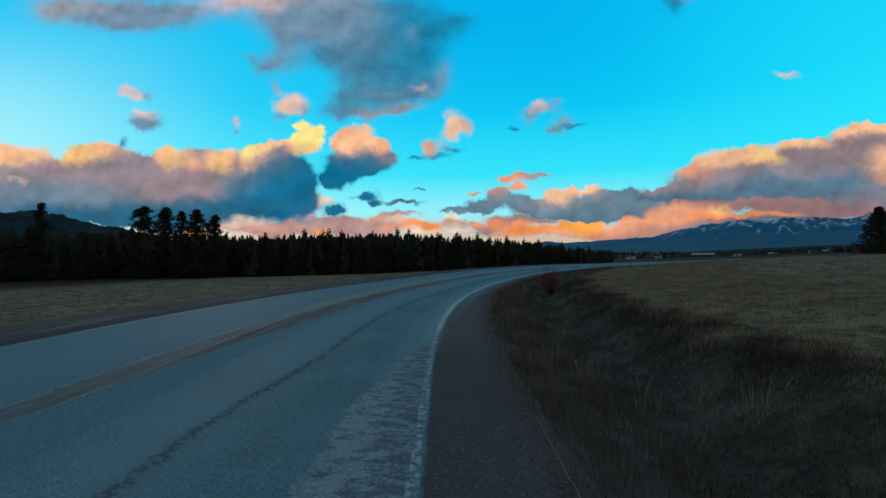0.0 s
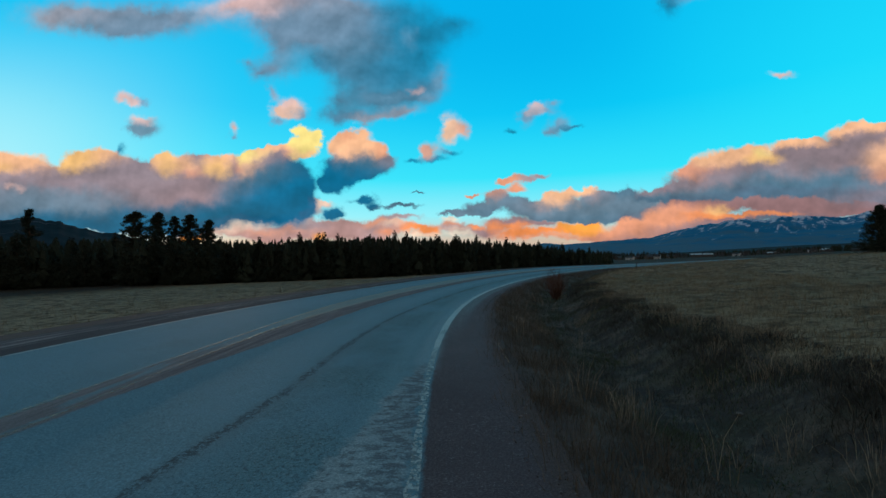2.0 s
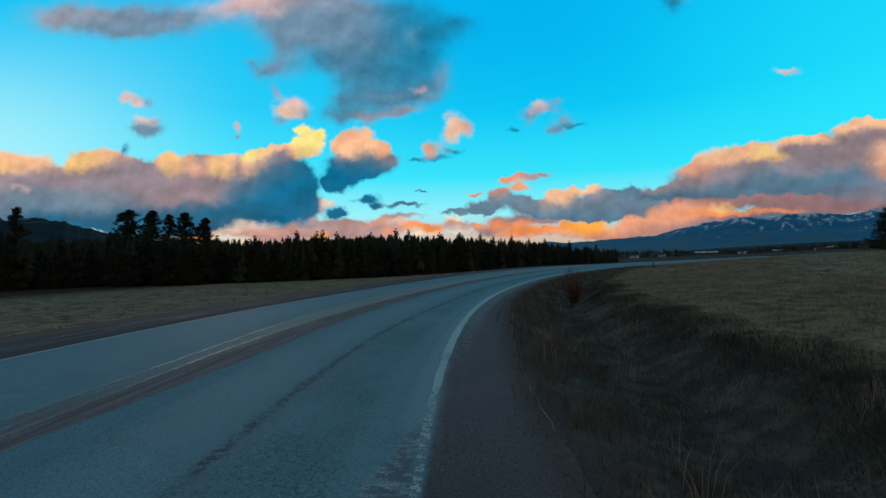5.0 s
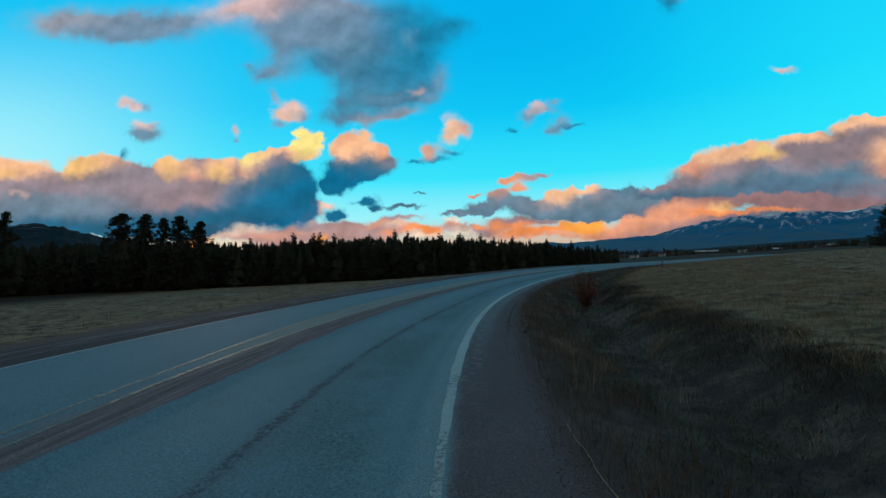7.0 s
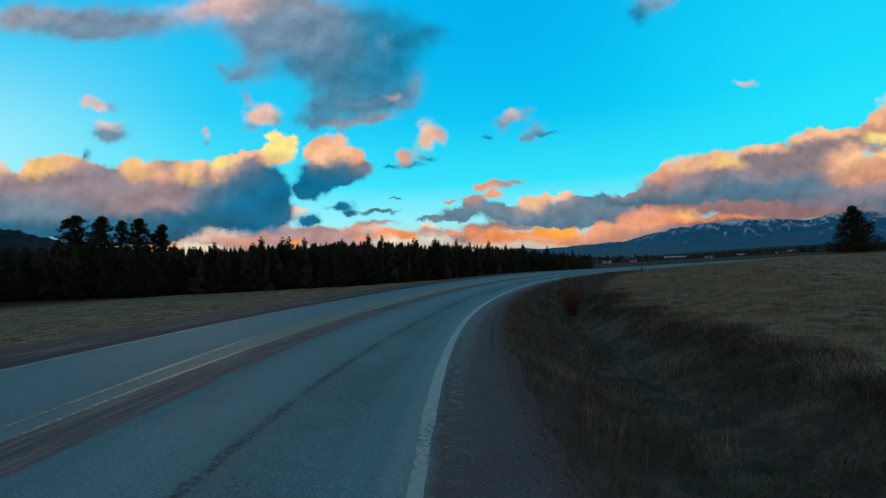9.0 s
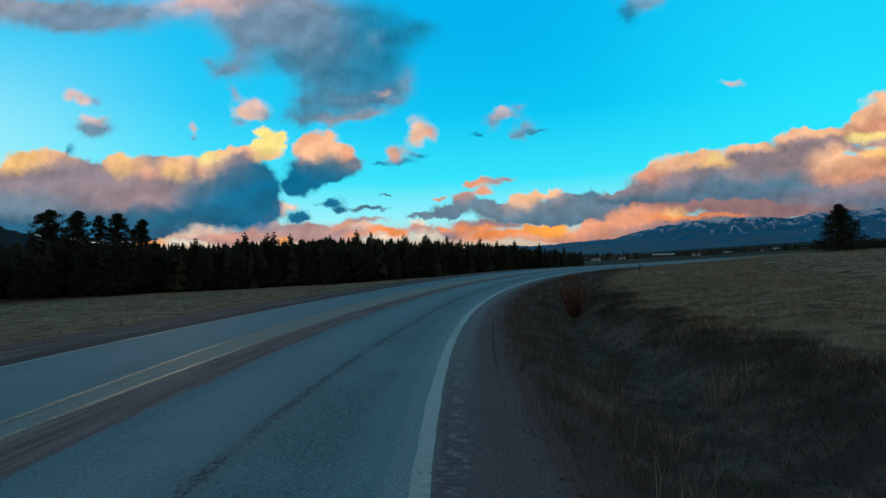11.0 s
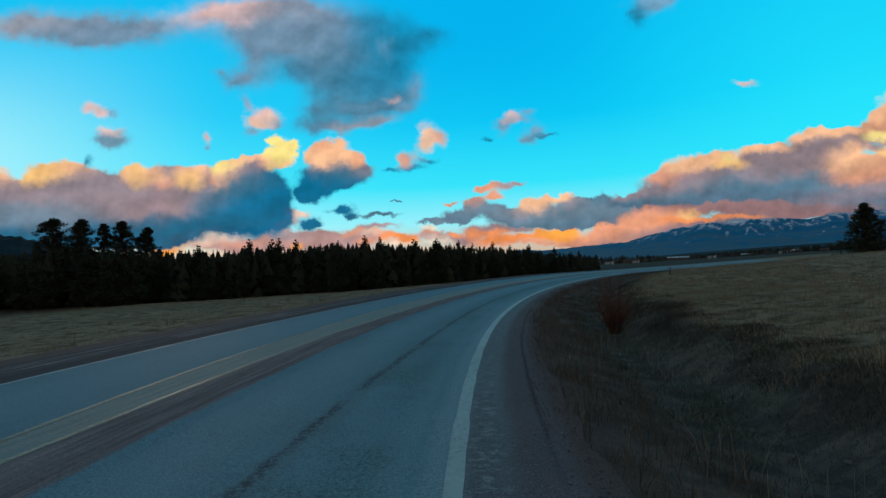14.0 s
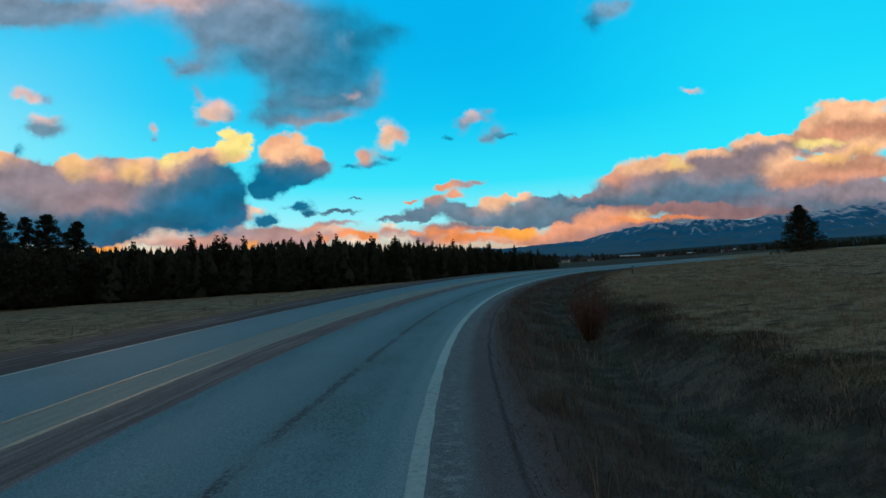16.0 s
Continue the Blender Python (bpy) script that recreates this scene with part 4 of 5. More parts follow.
def conifer(name, seed, height, spread, sprays_count, bare=0.08, tip=0.75, size=0.16):
    """A young pine: a straight trunk under tiers of drooping boughs."""
    rng = np.random.default_rng(seed)
    tree = tagged(new(name), "", "tree")
    lean = rng.normal(size=2) * 0.012 * height
    heights = np.linspace(0, 1, 8)
    path = np.stack([lean[0] * heights ** 2, lean[1] * heights ** 2, heights * height], axis=1)
    v, f = tube(path, 0.016 * height * (1.03 - heights), 6)
    pieces = [(v, f)]
    centres = []
    z = bare
    while z < 0.985:
        reach = spread * (1 - z) ** tip * rng.uniform(0.75, 1.15)
        count = rng.integers(4, 7)
        for k in range(count):
            turn = rng.uniform(0, 2 * math.pi)
            length = reach * rng.uniform(0.55, 1.15) + 0.12
            rise = rng.uniform(-0.10, 0.28)
            n = max(4, int(sprays_count * length * length / (spread * spread * 14)) + 3)
            t = rng.uniform(0.12, 1.0, n)
            p = np.stack([np.cos(turn) * t * length, np.sin(turn) * t * length, z * height + t * length * rise + 0.22 * length * t * t], axis=1)
            p[:, :2] += lean * z * z
            centres.append(p + rng.normal(size=p.shape) * 0.10 * (0.4 + length))
            if length > 0.5:
                end = np.array((np.cos(turn) * length, np.sin(turn) * length, z * height + length * rise + 0.22 * length))
                pieces.append(tube([np.array((0, 0, z * height)), end * (0.6, 0.6, 1) + np.array((0, 0, -0.05 * length)), end], (0.02, 0.012, 0.004), 3))
        z += rng.uniform(0.025, 0.05)
    part("trunk", mesh_of("trunk", *gather(pieces)), MAT_BARK, tree)
    part("crown", mesh_of("crown", *sprays(rng, np.concatenate(centres), size)), MAT_NEEDLE, tree)
    return tree


def tall_pine(name, seed, height, spread, clumps, bare=0.35, top_heavy=True, narrow=0.6):
    """An old pine: a tall trunk, crooked limbs and separate tufts of needles with sky between them."""
    rng = np.random.default_rng(seed)
    tree = tagged(new(name), "", "tree")
    heights = np.linspace(0, 1, 10)
    sway = np.cumsum(rng.normal(size=(10, 2)) * 0.006 * height, axis=0)
    path = np.column_stack([sway, heights * height])
    pieces = [tube(path, 0.019 * height * (1.04 - heights) ** 0.8, 8)]
    centres = []
    for i in range(clumps):
        z = bare + (1 - bare) * (i + rng.uniform(0, 1)) / clumps
        profile = max(0.18, math.sin(math.pi * min(1, 0.30 + 0.70 * (z - bare) / (1 - bare))) ** 0.45) if top_heavy else (1 - z) ** narrow + 0.05
        turn, length = rng.uniform(0, 2 * math.pi), spread * profile * rng.uniform(0.12, 1.0)
        root = np.array([np.interp(z, heights, path[:, k]) for k in range(3)])
        end = root + (math.cos(turn) * length, math.sin(turn) * length, length * rng.uniform(-0.1, 0.45))
        middle = (root + end) / 2 + rng.normal(size=3) * 0.07 * length + (0, 0, -0.06 * length)
        pieces.append(tube([root, middle, end], (0.05, 0.032, 0.012), 4))
        for at in (end, middle * 0.35 + end * 0.65):
            n = int(rng.integers(40, 70))
            puff = rng.normal(size=(n, 3))
            puff /= np.linalg.norm(puff, axis=1, keepdims=True)
            centres.append(at + puff * rng.uniform(0.2, 1.0, (n, 1)) ** 0.5 * (0.60, 0.60, 0.50) * rng.uniform(0.5, 1.1) * (1.5 if spread > 6 else 0.72))
    part("trunk", mesh_of("trunk", *gather(pieces)), MAT_BARK, tree)
    part("crown", mesh_of("crown", *sprays(rng, np.concatenate(centres), 0.22 if spread > 6 else 0.12, 0.8)), MAT_NEEDLE, tree)
    return tree


def polar(az, dist):
    a = radians(az)
    return dist * math.sin(a), dist * math.cos(a)


def stand(tree, x, y, scale=1.0, turn=0.0):
    z = float(ground_height(np.array(x), np.array(y)))
    return pose(x, y, z - 0.05, 0, 0, turn) @ Matrix.Scale(scale, 4)


def set_at(tree, x, y, turn=0.0):
    tree.matrix_basis = stand(tree, x, y, 1.0, turn)
    return tree


# the tall pines standing above the young wood
TALL = ((-41.6, 88, 11.0, 2.6, 130, 0.10, 0.75), (-33.5, 93, 11.9, 4.3, 260, 0.12, 0.50), (-31.8, 92, 11.9, 4.6, 280, 0.10, 0.72),
        (-30.2, 95, 11.7, 2.7, 130, 0.15, 0.60), (-28.6, 93, 11.8, 4.6, 280, 0.12, 0.62), (-27.0, 95, 11.2, 4.2, 240, 0.12, 0.68))
for i, (az, dist, height, spread, clumps, bare, narrow) in enumerate(TALL):
    tree = tall_pine("pine_tree", 40 + i, height, spread, clumps, bare, False, narrow)
    set_at(tree, *polar(az, dist), turn=50 * i)
    tagged(tree, "tall dark pine rising above the young wood", "tree", "tall pines above the wood")

lone = tall_pine("pine_tree", 77, 21.5, 10.5, 620, 0.02, False, 0.80)
set_at(lone, *polar(44.1, 246))
tagged(lone, "large lone dark pine standing in the dry field", "tree")

# the young wood along the far side of the road
kinds = [conifer("young_pine", 100 + i, h, r, 2300, 0.05, tip, 0.17) for i, (h, r, tip) in enumerate(((6.2, 1.5, 0.7), (5.4, 1.5, 0.62), (6.8, 1.4, 0.8), (4.6, 1.3, 0.7), (7.4, 1.7, 0.75)))]
for k in kinds:
    tagged(k, "dark young pine in the wood beside the road", "tree", "young pines of the wood")
rng = np.random.default_rng(5)


def wood_spot(az, depth):
    """A place in the wood: by bearing from the path, and metres behind the wood's edge."""
    a = radians(az)
    start = float(np.interp(az, (-60, -50, -40, -30, -20, -10, -4, 0, 4, 8, 12, 16, 20), (77, 74, 70, 63, 59, 58, 60, 62, 65, 70, 76, 87, 101)))
    dist = start + depth
    return dist * math.sin(a), 7 + dist * math.cos(a), dist


def top_angle(az):
    return float(np.interp(az, (-60, -41, -34, -25, -20, -12, -2, 4, 10, 15, 19, 24), (2.3, 2.1, 2.3, 2.0, 2.1, 2.4, 2.25, 1.85, 1.4, 0.9, 0.35, 0.2)))


placed = 0
for i in range(290):
    az = -58 + 77 * (i + rng.uniform(0, 1)) / 290
    depth = rng.uniform(0, 42) if i % 3 else rng.uniform(0, 6)
    x, y, dist = wood_spot(az, depth)
    z0 = float(ground_height(np.array(x), np.array(y)))
    wanted = 1.6 + dist * math.tan(radians(top_angle(az))) - z0
    k = kinds[int(rng.integers(0, 5))]
    size = max(0.35, min(1.7, wanted / 6.2 * rng.uniform(0.72, 1.10)))
    m = stand(k, x, y, size, rng.uniform(0, 360))
    if placed < 5:
        k = kinds[placed]
        k.matrix_basis = m
    else:
        copy = copy_thing(k, pose(x, y, z0 - 0.05, 0, 0, float(rng.uniform(0, 360))))
        copy.scale = (size, size, size)
    placed += 1


def far_trees(name, spots, label, tufts=26, mat=MAT_NEEDLE):
    """Many small far conifers in one mesh: (x, y, z, height) each."""
    r = np.random.default_rng(9)
    pieces = []
    for x, y, z, h in spots:
        t = r.uniform(0.02, 1.0, tufts)
        reach = 0.24 * h * (1 - t) ** 0.8 + 0.02 * h
        turn = r.uniform(0, 2 * math.pi, tufts)
        c = np.stack([x + np.cos(turn) * reach * 0.7, y + np.sin(turn) * reach * 0.7, z + t * h], axis=1)
        a = np.stack([np.cos(turn + 1.5), np.sin(turn + 1.5), r.uniform(-0.3, 0.1, tufts)], axis=1) * (reach[:, None] * 0.6 + 0.02 * h)
        b = np.stack([np.zeros(tufts), np.zeros(tufts), np.full(tufts, 0.16 * h)], axis=1)
        v = np.stack([c - a, c + a, c + b], axis=1).reshape(-1, 3)
        pieces.append((v, np.arange(3 * tufts).reshape(-1, 3)))
        pieces.append((np.array([(x - 0.05 * h, y, z - 0.3), (x + 0.05 * h, y, z - 0.3), (x, y, z + h)]), np.array([(0, 1, 2)])))
    return tagged(part(name, mesh_of(name, *gather(pieces)), mat), label, "trees", kind="stuff")


spots = []
for i in range(2600):
    az = float(rng.uniform(-62, 21))
    x, y, dist = wood_spot(az, float(rng.uniform(1.5, 75) if i % 4 else rng.uniform(75, 400)))
    z0 = float(ground_height(np.array(x), np.array(y)))
    wanted = 1.6 + dist * math.tan(radians(top_angle(az))) - z0
    spots.append((x, y, z0, max(2.0, wanted * float(rng.uniform(0.55, 1.0)))))
far_trees("woodland", spots, "dense dark young pine wood beyond the road", 40)

# ---- mountains ----
def range_of(name, profile, near, far, base, mat, label, seed, rough):
    az = np.linspace(profile[0][0], profile[-1][0], 260)
    el = np.interp(az, [p[0] for p in profile], [p[1] for p in profile])
    el = el * (1 + 0.035 * bumps(az * 1.0, az * 0.7, 0.9, seed) + 0.025 * bumps(az * 3.1, az, 0.9, seed + 2))
    depth = np.linspace(0, 1, 60)
    A, D = np.meshgrid(np.radians(az), depth, indexing="ij")
    crest = np.tan(np.radians(el))[:, None] * far
    dist = near + (far - near) * D
    shape = np.where(D < 0.8, (D / 0.8) ** 1.25, 1 - ((D - 0.8) / 0.2) ** 2 * 0.35)
    x, y = dist * np.sin(A), dist * np.cos(A)
    ridges = sum((1 - np.abs(bumps(x, y, rough / 2 ** k, seed + k))) * 0.5 ** k for k in range(4)) / 1.9 - 0.62
    z = base + (crest * (0.8 * far + near * 0.2) / far - base) * shape * (1 + 0.30 * ridges * (1 - shape * 0.75))
    mesh = sheet(name, np.stack([x, y, z], axis=-1))
    return tagged(part(name, mesh, mat), label, "mountain", kind="structure")


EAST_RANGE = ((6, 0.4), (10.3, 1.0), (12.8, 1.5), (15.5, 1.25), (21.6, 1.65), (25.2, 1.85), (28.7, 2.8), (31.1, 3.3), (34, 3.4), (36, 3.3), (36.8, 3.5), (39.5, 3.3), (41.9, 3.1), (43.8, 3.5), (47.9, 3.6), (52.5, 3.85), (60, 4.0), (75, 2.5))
range_of("mountain_range", EAST_RANGE, 2300, 4700, -8, mountain_rock("hazed_mountain", 0.71, 0.82, (0.045, 0.100, 0.142)), "distant blue mountains with streaks of snow", 1.0, 420)
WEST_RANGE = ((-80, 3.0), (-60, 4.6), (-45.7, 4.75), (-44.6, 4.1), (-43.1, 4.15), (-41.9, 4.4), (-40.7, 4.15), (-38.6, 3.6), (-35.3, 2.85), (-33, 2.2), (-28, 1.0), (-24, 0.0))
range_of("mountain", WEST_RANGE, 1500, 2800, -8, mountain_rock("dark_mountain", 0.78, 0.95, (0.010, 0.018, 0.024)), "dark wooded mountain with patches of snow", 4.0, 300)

# ---- far land: the town in the valley and the woods beyond it ----
wall_paint = plain("pale_house_wall", (0.30, 0.28, 0.26), (0.42, 0.39, 0.36), 0.4)
wall_brown = plain("brown_house_wall", (0.045, 0.034, 0.028), (0.08, 0.058, 0.045), 0.4)
roof_dark = plain("dark_roof", (0.016, 0.016, 0.018), (0.034, 0.032, 0.033), 0.6)
roof_white = plain("white_metal_roof", (0.28, 0.30, 0.30), (0.40, 0.42, 0.42), 0.3, 0.5)
glass_dark = plain("dark_window_glass", (0.012, 0.016, 0.02), (0.03, 0.036, 0.04), 0.3, 0.15)
leafless = plain("bare_twigs", (0.034, 0.032, 0.034), (0.064, 0.056, 0.054), 0.5)


def house(name, x, y, turn, long, deep, eaves, ridge, wall, roof, label):
    """A far gabled house: walls, roof with eaves, windows and a door."""
    thing = new(name)
    z = float(ground_height(np.array(x), np.array(y)))
    bm = box(bmesh.new(), -long / 2, -deep / 2, -1.0, long / 2, deep / 2, eaves)
    for side in (-1, 1):
        a, b, c = (bm.verts.new((side * long / 2, yy, zz)) for yy, zz in ((-deep / 2, eaves), (deep / 2, eaves), (0, ridge)))
        bm.faces.new((a, b, c))
    part("wall", bm, wall, thing)
    bm = bmesh.new()
    for side in (-1, 1):
        lo, hi = (side * (deep / 2 + 0.5), eaves - 0.25), (0.0, ridge + 0.05)
        ends = [(-long / 2 - 0.4), (long / 2 + 0.4)]
        top = [bm.verts.new((e, p[0], p[1] + 0.18)) for e in ends for p in (lo, hi)]
        low = [bm.verts.new((e, p[0], p[1])) for e in ends for p in (lo, hi)]
        q = (0, 1, 3, 2)
        bm.faces.new([top[k] for k in q]), bm.faces.new([low[k] for k in reversed(q)])
        for p, q in ((0, 1), (1, 3), (3, 2), (2, 0)):
            bm.faces.new((top[p], low[p], low[q], top[q]))
    bmesh.ops.recalc_face_normals(bm, faces=bm.faces[:])
    part("roof", bm, roof, thing)
    count = max(2, int(long / 4))
    for k in range(count):
        at = -long / 2 + long * (k + 0.5) / count
        tall = (0.0, 2.0) if k == count // 2 else (1.0, 2.1)
        top_at = min(tall[1], eaves - 0.2)
        opening = part("door" if k == count // 2 else "window", box(bmesh.new(), at - 0.55, -deep / 2 - 0.06, tall[0], at + 0.55, -deep / 2 + 0.05, top_at), roof_dark if k == count // 2 else wall_paint, thing)
        if k != count // 2:
            part("pane", box(bmesh.new(), at - 0.45, -deep / 2 - 0.075, tall[0] + 0.1, at + 0.45, -deep / 2 - 0.062, top_at - 0.1), glass_dark, opening)
    thing.matrix_basis = pose(x, y, z, 0, 0, turn)
    return tagged(thing, label, "building", "houses of the far town")


HOUSES = ((17.6, 400, 20, 7, 6, 2.4, 3.6), (18.9, 430, -35, 8, 6, 2.5, 4.0), (20.1, 410, 10, 7, 6, 2.4, 3.6), (21.4, 440, 60, 9, 6, 2.4, 3.8), (22.6, 415, -20, 7, 6, 2.4, 3.6),
          (23.5, 450, 15, 10, 6, 2.4, 3.8), (24.6, 430, 40, 7, 6, 2.6, 4.6), (25.5, 445, -10, 6, 6, 2.6, 4.8), (26.9, 470, 25, 10, 6, 2.4, 3.6), (33.2, 560, -30, 9, 7, 2.6, 4.0),
          (36.2, 600, -35, 10, 7, 2.4, 3.2), (39.4, 620, 10, 8, 7, 2.8, 4.2), (40.4, 650, -50, 9, 7, 2.8, 4.4), (42.6, 640, -20, 8, 7, 2.8, 4.2))
for i, (az, dist, turn, long, deep, eaves, ridge) in enumerate(HOUSES):
    pale, tin, dist, size = i in (1, 4, 7, 9, 11), i in (10, 12), dist * 1.6, 1.35
    house("house", *polar(az, dist), turn - az, long * size, deep * size, eaves * size, ridge * size, wall_paint if pale else wall_brown, roof_white if tin else roof_dark,
          "far brown house with a pale metal roof" if tin else "small pale far house with a dark roof" if pale else "small brown far house with a dark roof")
house("long_shed", *polar(29.9, 900), -28, 34, 14, 4.4, 6.0, wall_brown, roof_white, "long low shed with a white metal roof")

WOODED = ((26, 0.0), (29, 0.12), (32, 0.30), (40.8, 0.66), (47.7, 0.80), (52.4, 0.92), (62, 1.05), (70, 0.6))
range_of("wooded_ridge", WOODED, 1500, 2100, -8, mountain_rock("wooded_slope", 2.0, 3.0, (0.014, 0.028, 0.034)), "long low dark wooded ridge before the mountains", 2.0, 120)
spots = []
for i in range(900):
    az = float(rng.uniform(29, 62))
    dist = float(rng.uniform(1350, 1500))
    x, y = polar(az, dist)
    top = np.interp(az, (29, 32, 40.8, 47.7, 52.4, 62), (0.0, 0.12, 0.50, 0.66, 0.80, 0.9))
    z0 = float(ground_height(np.array(x), np.array(y)))
    spots.append((x, y, z0, max(4.0, (1.6 + dist * math.tan(radians(top)) - z0) * float(rng.uniform(0.5, 1.0)))))
for i in range(500):
    az = float(rng.uniform(12, 36))
    x, y = polar(az, float(rng.uniform(950, 1500)))
    z0 = float(ground_height(np.array(x), np.array(y)))
    spots.append((x, y, z0, float(rng.uniform(5.0, 13.0) * (1.0 if az < 28 else 0.75))))
for i in range(160):
    az = float(rng.uniform(12, 27))
    x, y = polar(az, float(rng.uniform(680, 900)))
    z0 = float(ground_height(np.array(x), np.array(y)))
    spots.append((x, y, z0, float(rng.uniform(4.0, 12.0))))
far_trees("far_woods", spots, "far dark woods behind the town and field", 22)
spots = []
for i in range(420):
    az = float(rng.uniform(13, 41))
    x, y = polar(az, float(rng.uniform(720, 1250)))
    z0 = float(ground_height(np.array(x), np.array(y)))
    spots.append((x, y, z0, float(rng.uniform(3.0, 9.0))))
far_trees("bare_trees", spots, "far leafless trees and bushes among the houses", 30, leafless)
for i, (az, dist, size) in enumerate(((20.6, 790, 2.2), (20.0, 800, 1.7), (21.3, 784, 1.7), (18.3, 770, 1.8), (17.2, 760, 2.0), (23.0, 800, 1.5), (32.2, 980, 1.5), (33.0, 990, 1.3), (34.6, 1000, 1.5), (27.8, 880, 1.5))):
    k = kinds[i % 5]
    x, y = polar(az, dist)
    tree = copy_thing(k, stand(k, x, y, 1.0, 40 * i))
    tree.scale = (size, size, size)
    tagged(tree, "far dark conifer among the houses", "tree", "trees among the far houses")


# ---- grass and weeds ----
def blades(name, s, o, height, width, lean, mat, label, seed, per=10, clump=0.12, curved=True, kind="stuff"):
    """Tufts of grass: a few leaning blades round each place, given along and across the road."""
    r = np.random.default_rng(seed)
    n = len(s)
    s, o, height = np.repeat(s, per), np.repeat(o, per), np.repeat(height, per)
    m = n * per
    x, y = road_place(s, o)
    spread = r.normal(size=(m, 2)) * clump * (0.4 + height[:, None])
    x, y = x + spread[:, 0], y + spread[:, 1]
    z = ground_height(x, y) - 0.02
    h = height * r.uniform(0.45, 1.15, m)
    turn = r.uniform(0, 2 * math.pi, m)
    tilt = lean * r.normal(size=(m, 2)) + spread * (0.9 / (clump + 0.01)) * 0.25
    side = np.stack([np.cos(turn), np.sin(turn), np.zeros(m)], axis=1) * (width * r.uniform(0.6, 1.3, m))[:, None]
    root = np.stack([x, y, z], axis=1)
    tip = root + np.stack([tilt[:, 0] * h, tilt[:, 1] * h, h], axis=1)
    if curved:
        mid = root * 0.5 + tip * 0.5 + np.stack([-tilt[:, 0] * h * 0.22, -tilt[:, 1] * h * 0.22, 0.06 * h], axis=1)
        verts = np.stack([root - side, root + side, mid - side * 0.75, mid + side * 0.75, tip], axis=1).reshape(-1, 3)
        base = (np.arange(m) * 5)[:, None]
        faces = np.concatenate([base + np.array(t) for t in ((0, 1, 3), (0, 3, 2), (2, 3, 4))])
    else:
        verts = np.stack([root - side, root + side, tip], axis=1).reshape(-1, 3)
        faces = np.arange(3 * m).reshape(-1, 3)
    return tagged(part(name, mesh_of(name, verts, faces), mat), label, "grass", kind=kind)


def strew(seed, n, s0, s1, o0, o1, gather_near=True):
    r = np.random.default_rng(seed)
    s = s0 + (s1 - s0) * r.uniform(0, 1, n) ** (1.6 if gather_near else 1.0)
    return s, r.uniform(o0, o1, n), r


s, o, r = strew(1, 3200, -7, 60, -2.6, -1.08)
keep = bumps(s * 1.0, o * 1.6, 0.55, 2.0) + r.normal(size=len(s)) * 0.25 > -0.12 - 0.5 * (o > -1.7)
keep &= r.uniform(0, 1, len(s)) < np.clip((-1.0 - o) / 0.55, 0.06, 1)
s, o = s[keep], o[keep]
blades("verge_weeds", s, o, np.where(r.uniform(0, 1, len(s)) < 0.22, 0.38, 0.19) * r.uniform(0.5, 1.3, len(s)), 0.0028, 0.38, MAT_WEED, "tall brown dry weeds on the verge of the road", 11, 24, 0.22)
s, o, r = strew(2, 7000, -8, 50, -5.4, -2.2)
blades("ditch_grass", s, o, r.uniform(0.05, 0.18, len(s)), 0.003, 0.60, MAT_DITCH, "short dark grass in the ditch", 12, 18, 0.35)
s, o, r = strew(22, 5200, -8, 40, -5.3, -2.6)
keep = bumps(s * 0.9, o * 1.4, 0.9, 3.0) + r.normal(size=len(s)) * 0.2 > 0.28
s, o = s[keep], o[keep]
blades("green_grass", s, o, r.uniform(0.05, 0.15, len(s)), 0.005, 0.75, MAT_GREEN, "patches of green grass in the ditch", 23, 16, 0.35)
# dark uneven clumps along the bank, where the ditch meets the field
s, o, r = strew(3, 2300, -8, 24, -5.9, -4.2)
keep = bumps(s * 1.1, o * 1.1, 0.8, 1.0) + r.normal(size=len(s)) * 0.12 > -0.05
s, o = s[keep], o[keep]
tall = 0.5 + 0.8 * np.clip(bumps(s * 0.9, o * 0.9, 0.7, 4.0) + 0.3, 0, 1)
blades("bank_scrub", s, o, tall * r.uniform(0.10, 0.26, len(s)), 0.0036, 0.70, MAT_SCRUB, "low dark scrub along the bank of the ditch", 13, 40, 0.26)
s, o, r = strew(4, 5600, -8, 60, -15, -4.9)
o = np.minimum(o, -4.9 - 0.8 * bumps(s * 0.8, o * 0.3, 0.9, 2.0))
blades("field_grass", s, o, r.uniform(0.10, 0.30, len(s)), 0.004, 0.45, MAT_STRAW, "dry straw-coloured grass of the field", 14, 14, 0.30)
s, o, r = strew(5, 5200, -8, 120, -49, -14, False)
blades("field_grass", s, o, r.uniform(0.10, 0.30, len(s)), 0.014, 0.5, MAT_STRAW, "dry straw-coloured grass of the field", 15, 8, 0.6, False)
s, o, r = strew(6, 6000, -12, 85, 10.4, 50)
blades("verge_grass", s, o, r.uniform(0.08, 0.26, len(s)), 0.008, 0.4, MAT_STRAW, "dry pale grass between the road and the wood", 16, 9, 0.35, False)
r = np.random.default_rng(7)
where = np.repeat(np.stack([r.uniform(-6, 20, 30), r.uniform(-3.4, -1.5, 30)], axis=1), 5, axis=0) + r.normal(size=(150, 2)) * (0.22, 0.14)
blades("dead_stalks", where[:, 0], where[:, 1], r.uniform(0.30, 0.72, 150), 0.0032, 0.20, MAT_STALK, "thin pale dead stalks standing in the verge", 17, 2, 0.08)
s, o, r = strew(8, 34, -2, 30, -6.0, -3.0)
blades("pale_tufts", s, o, r.uniform(0.22, 0.40, len(s)), 0.0022, 0.38, MAT_STALK, "pale dry tussocks in the ditch", 18, 40, 0.16)

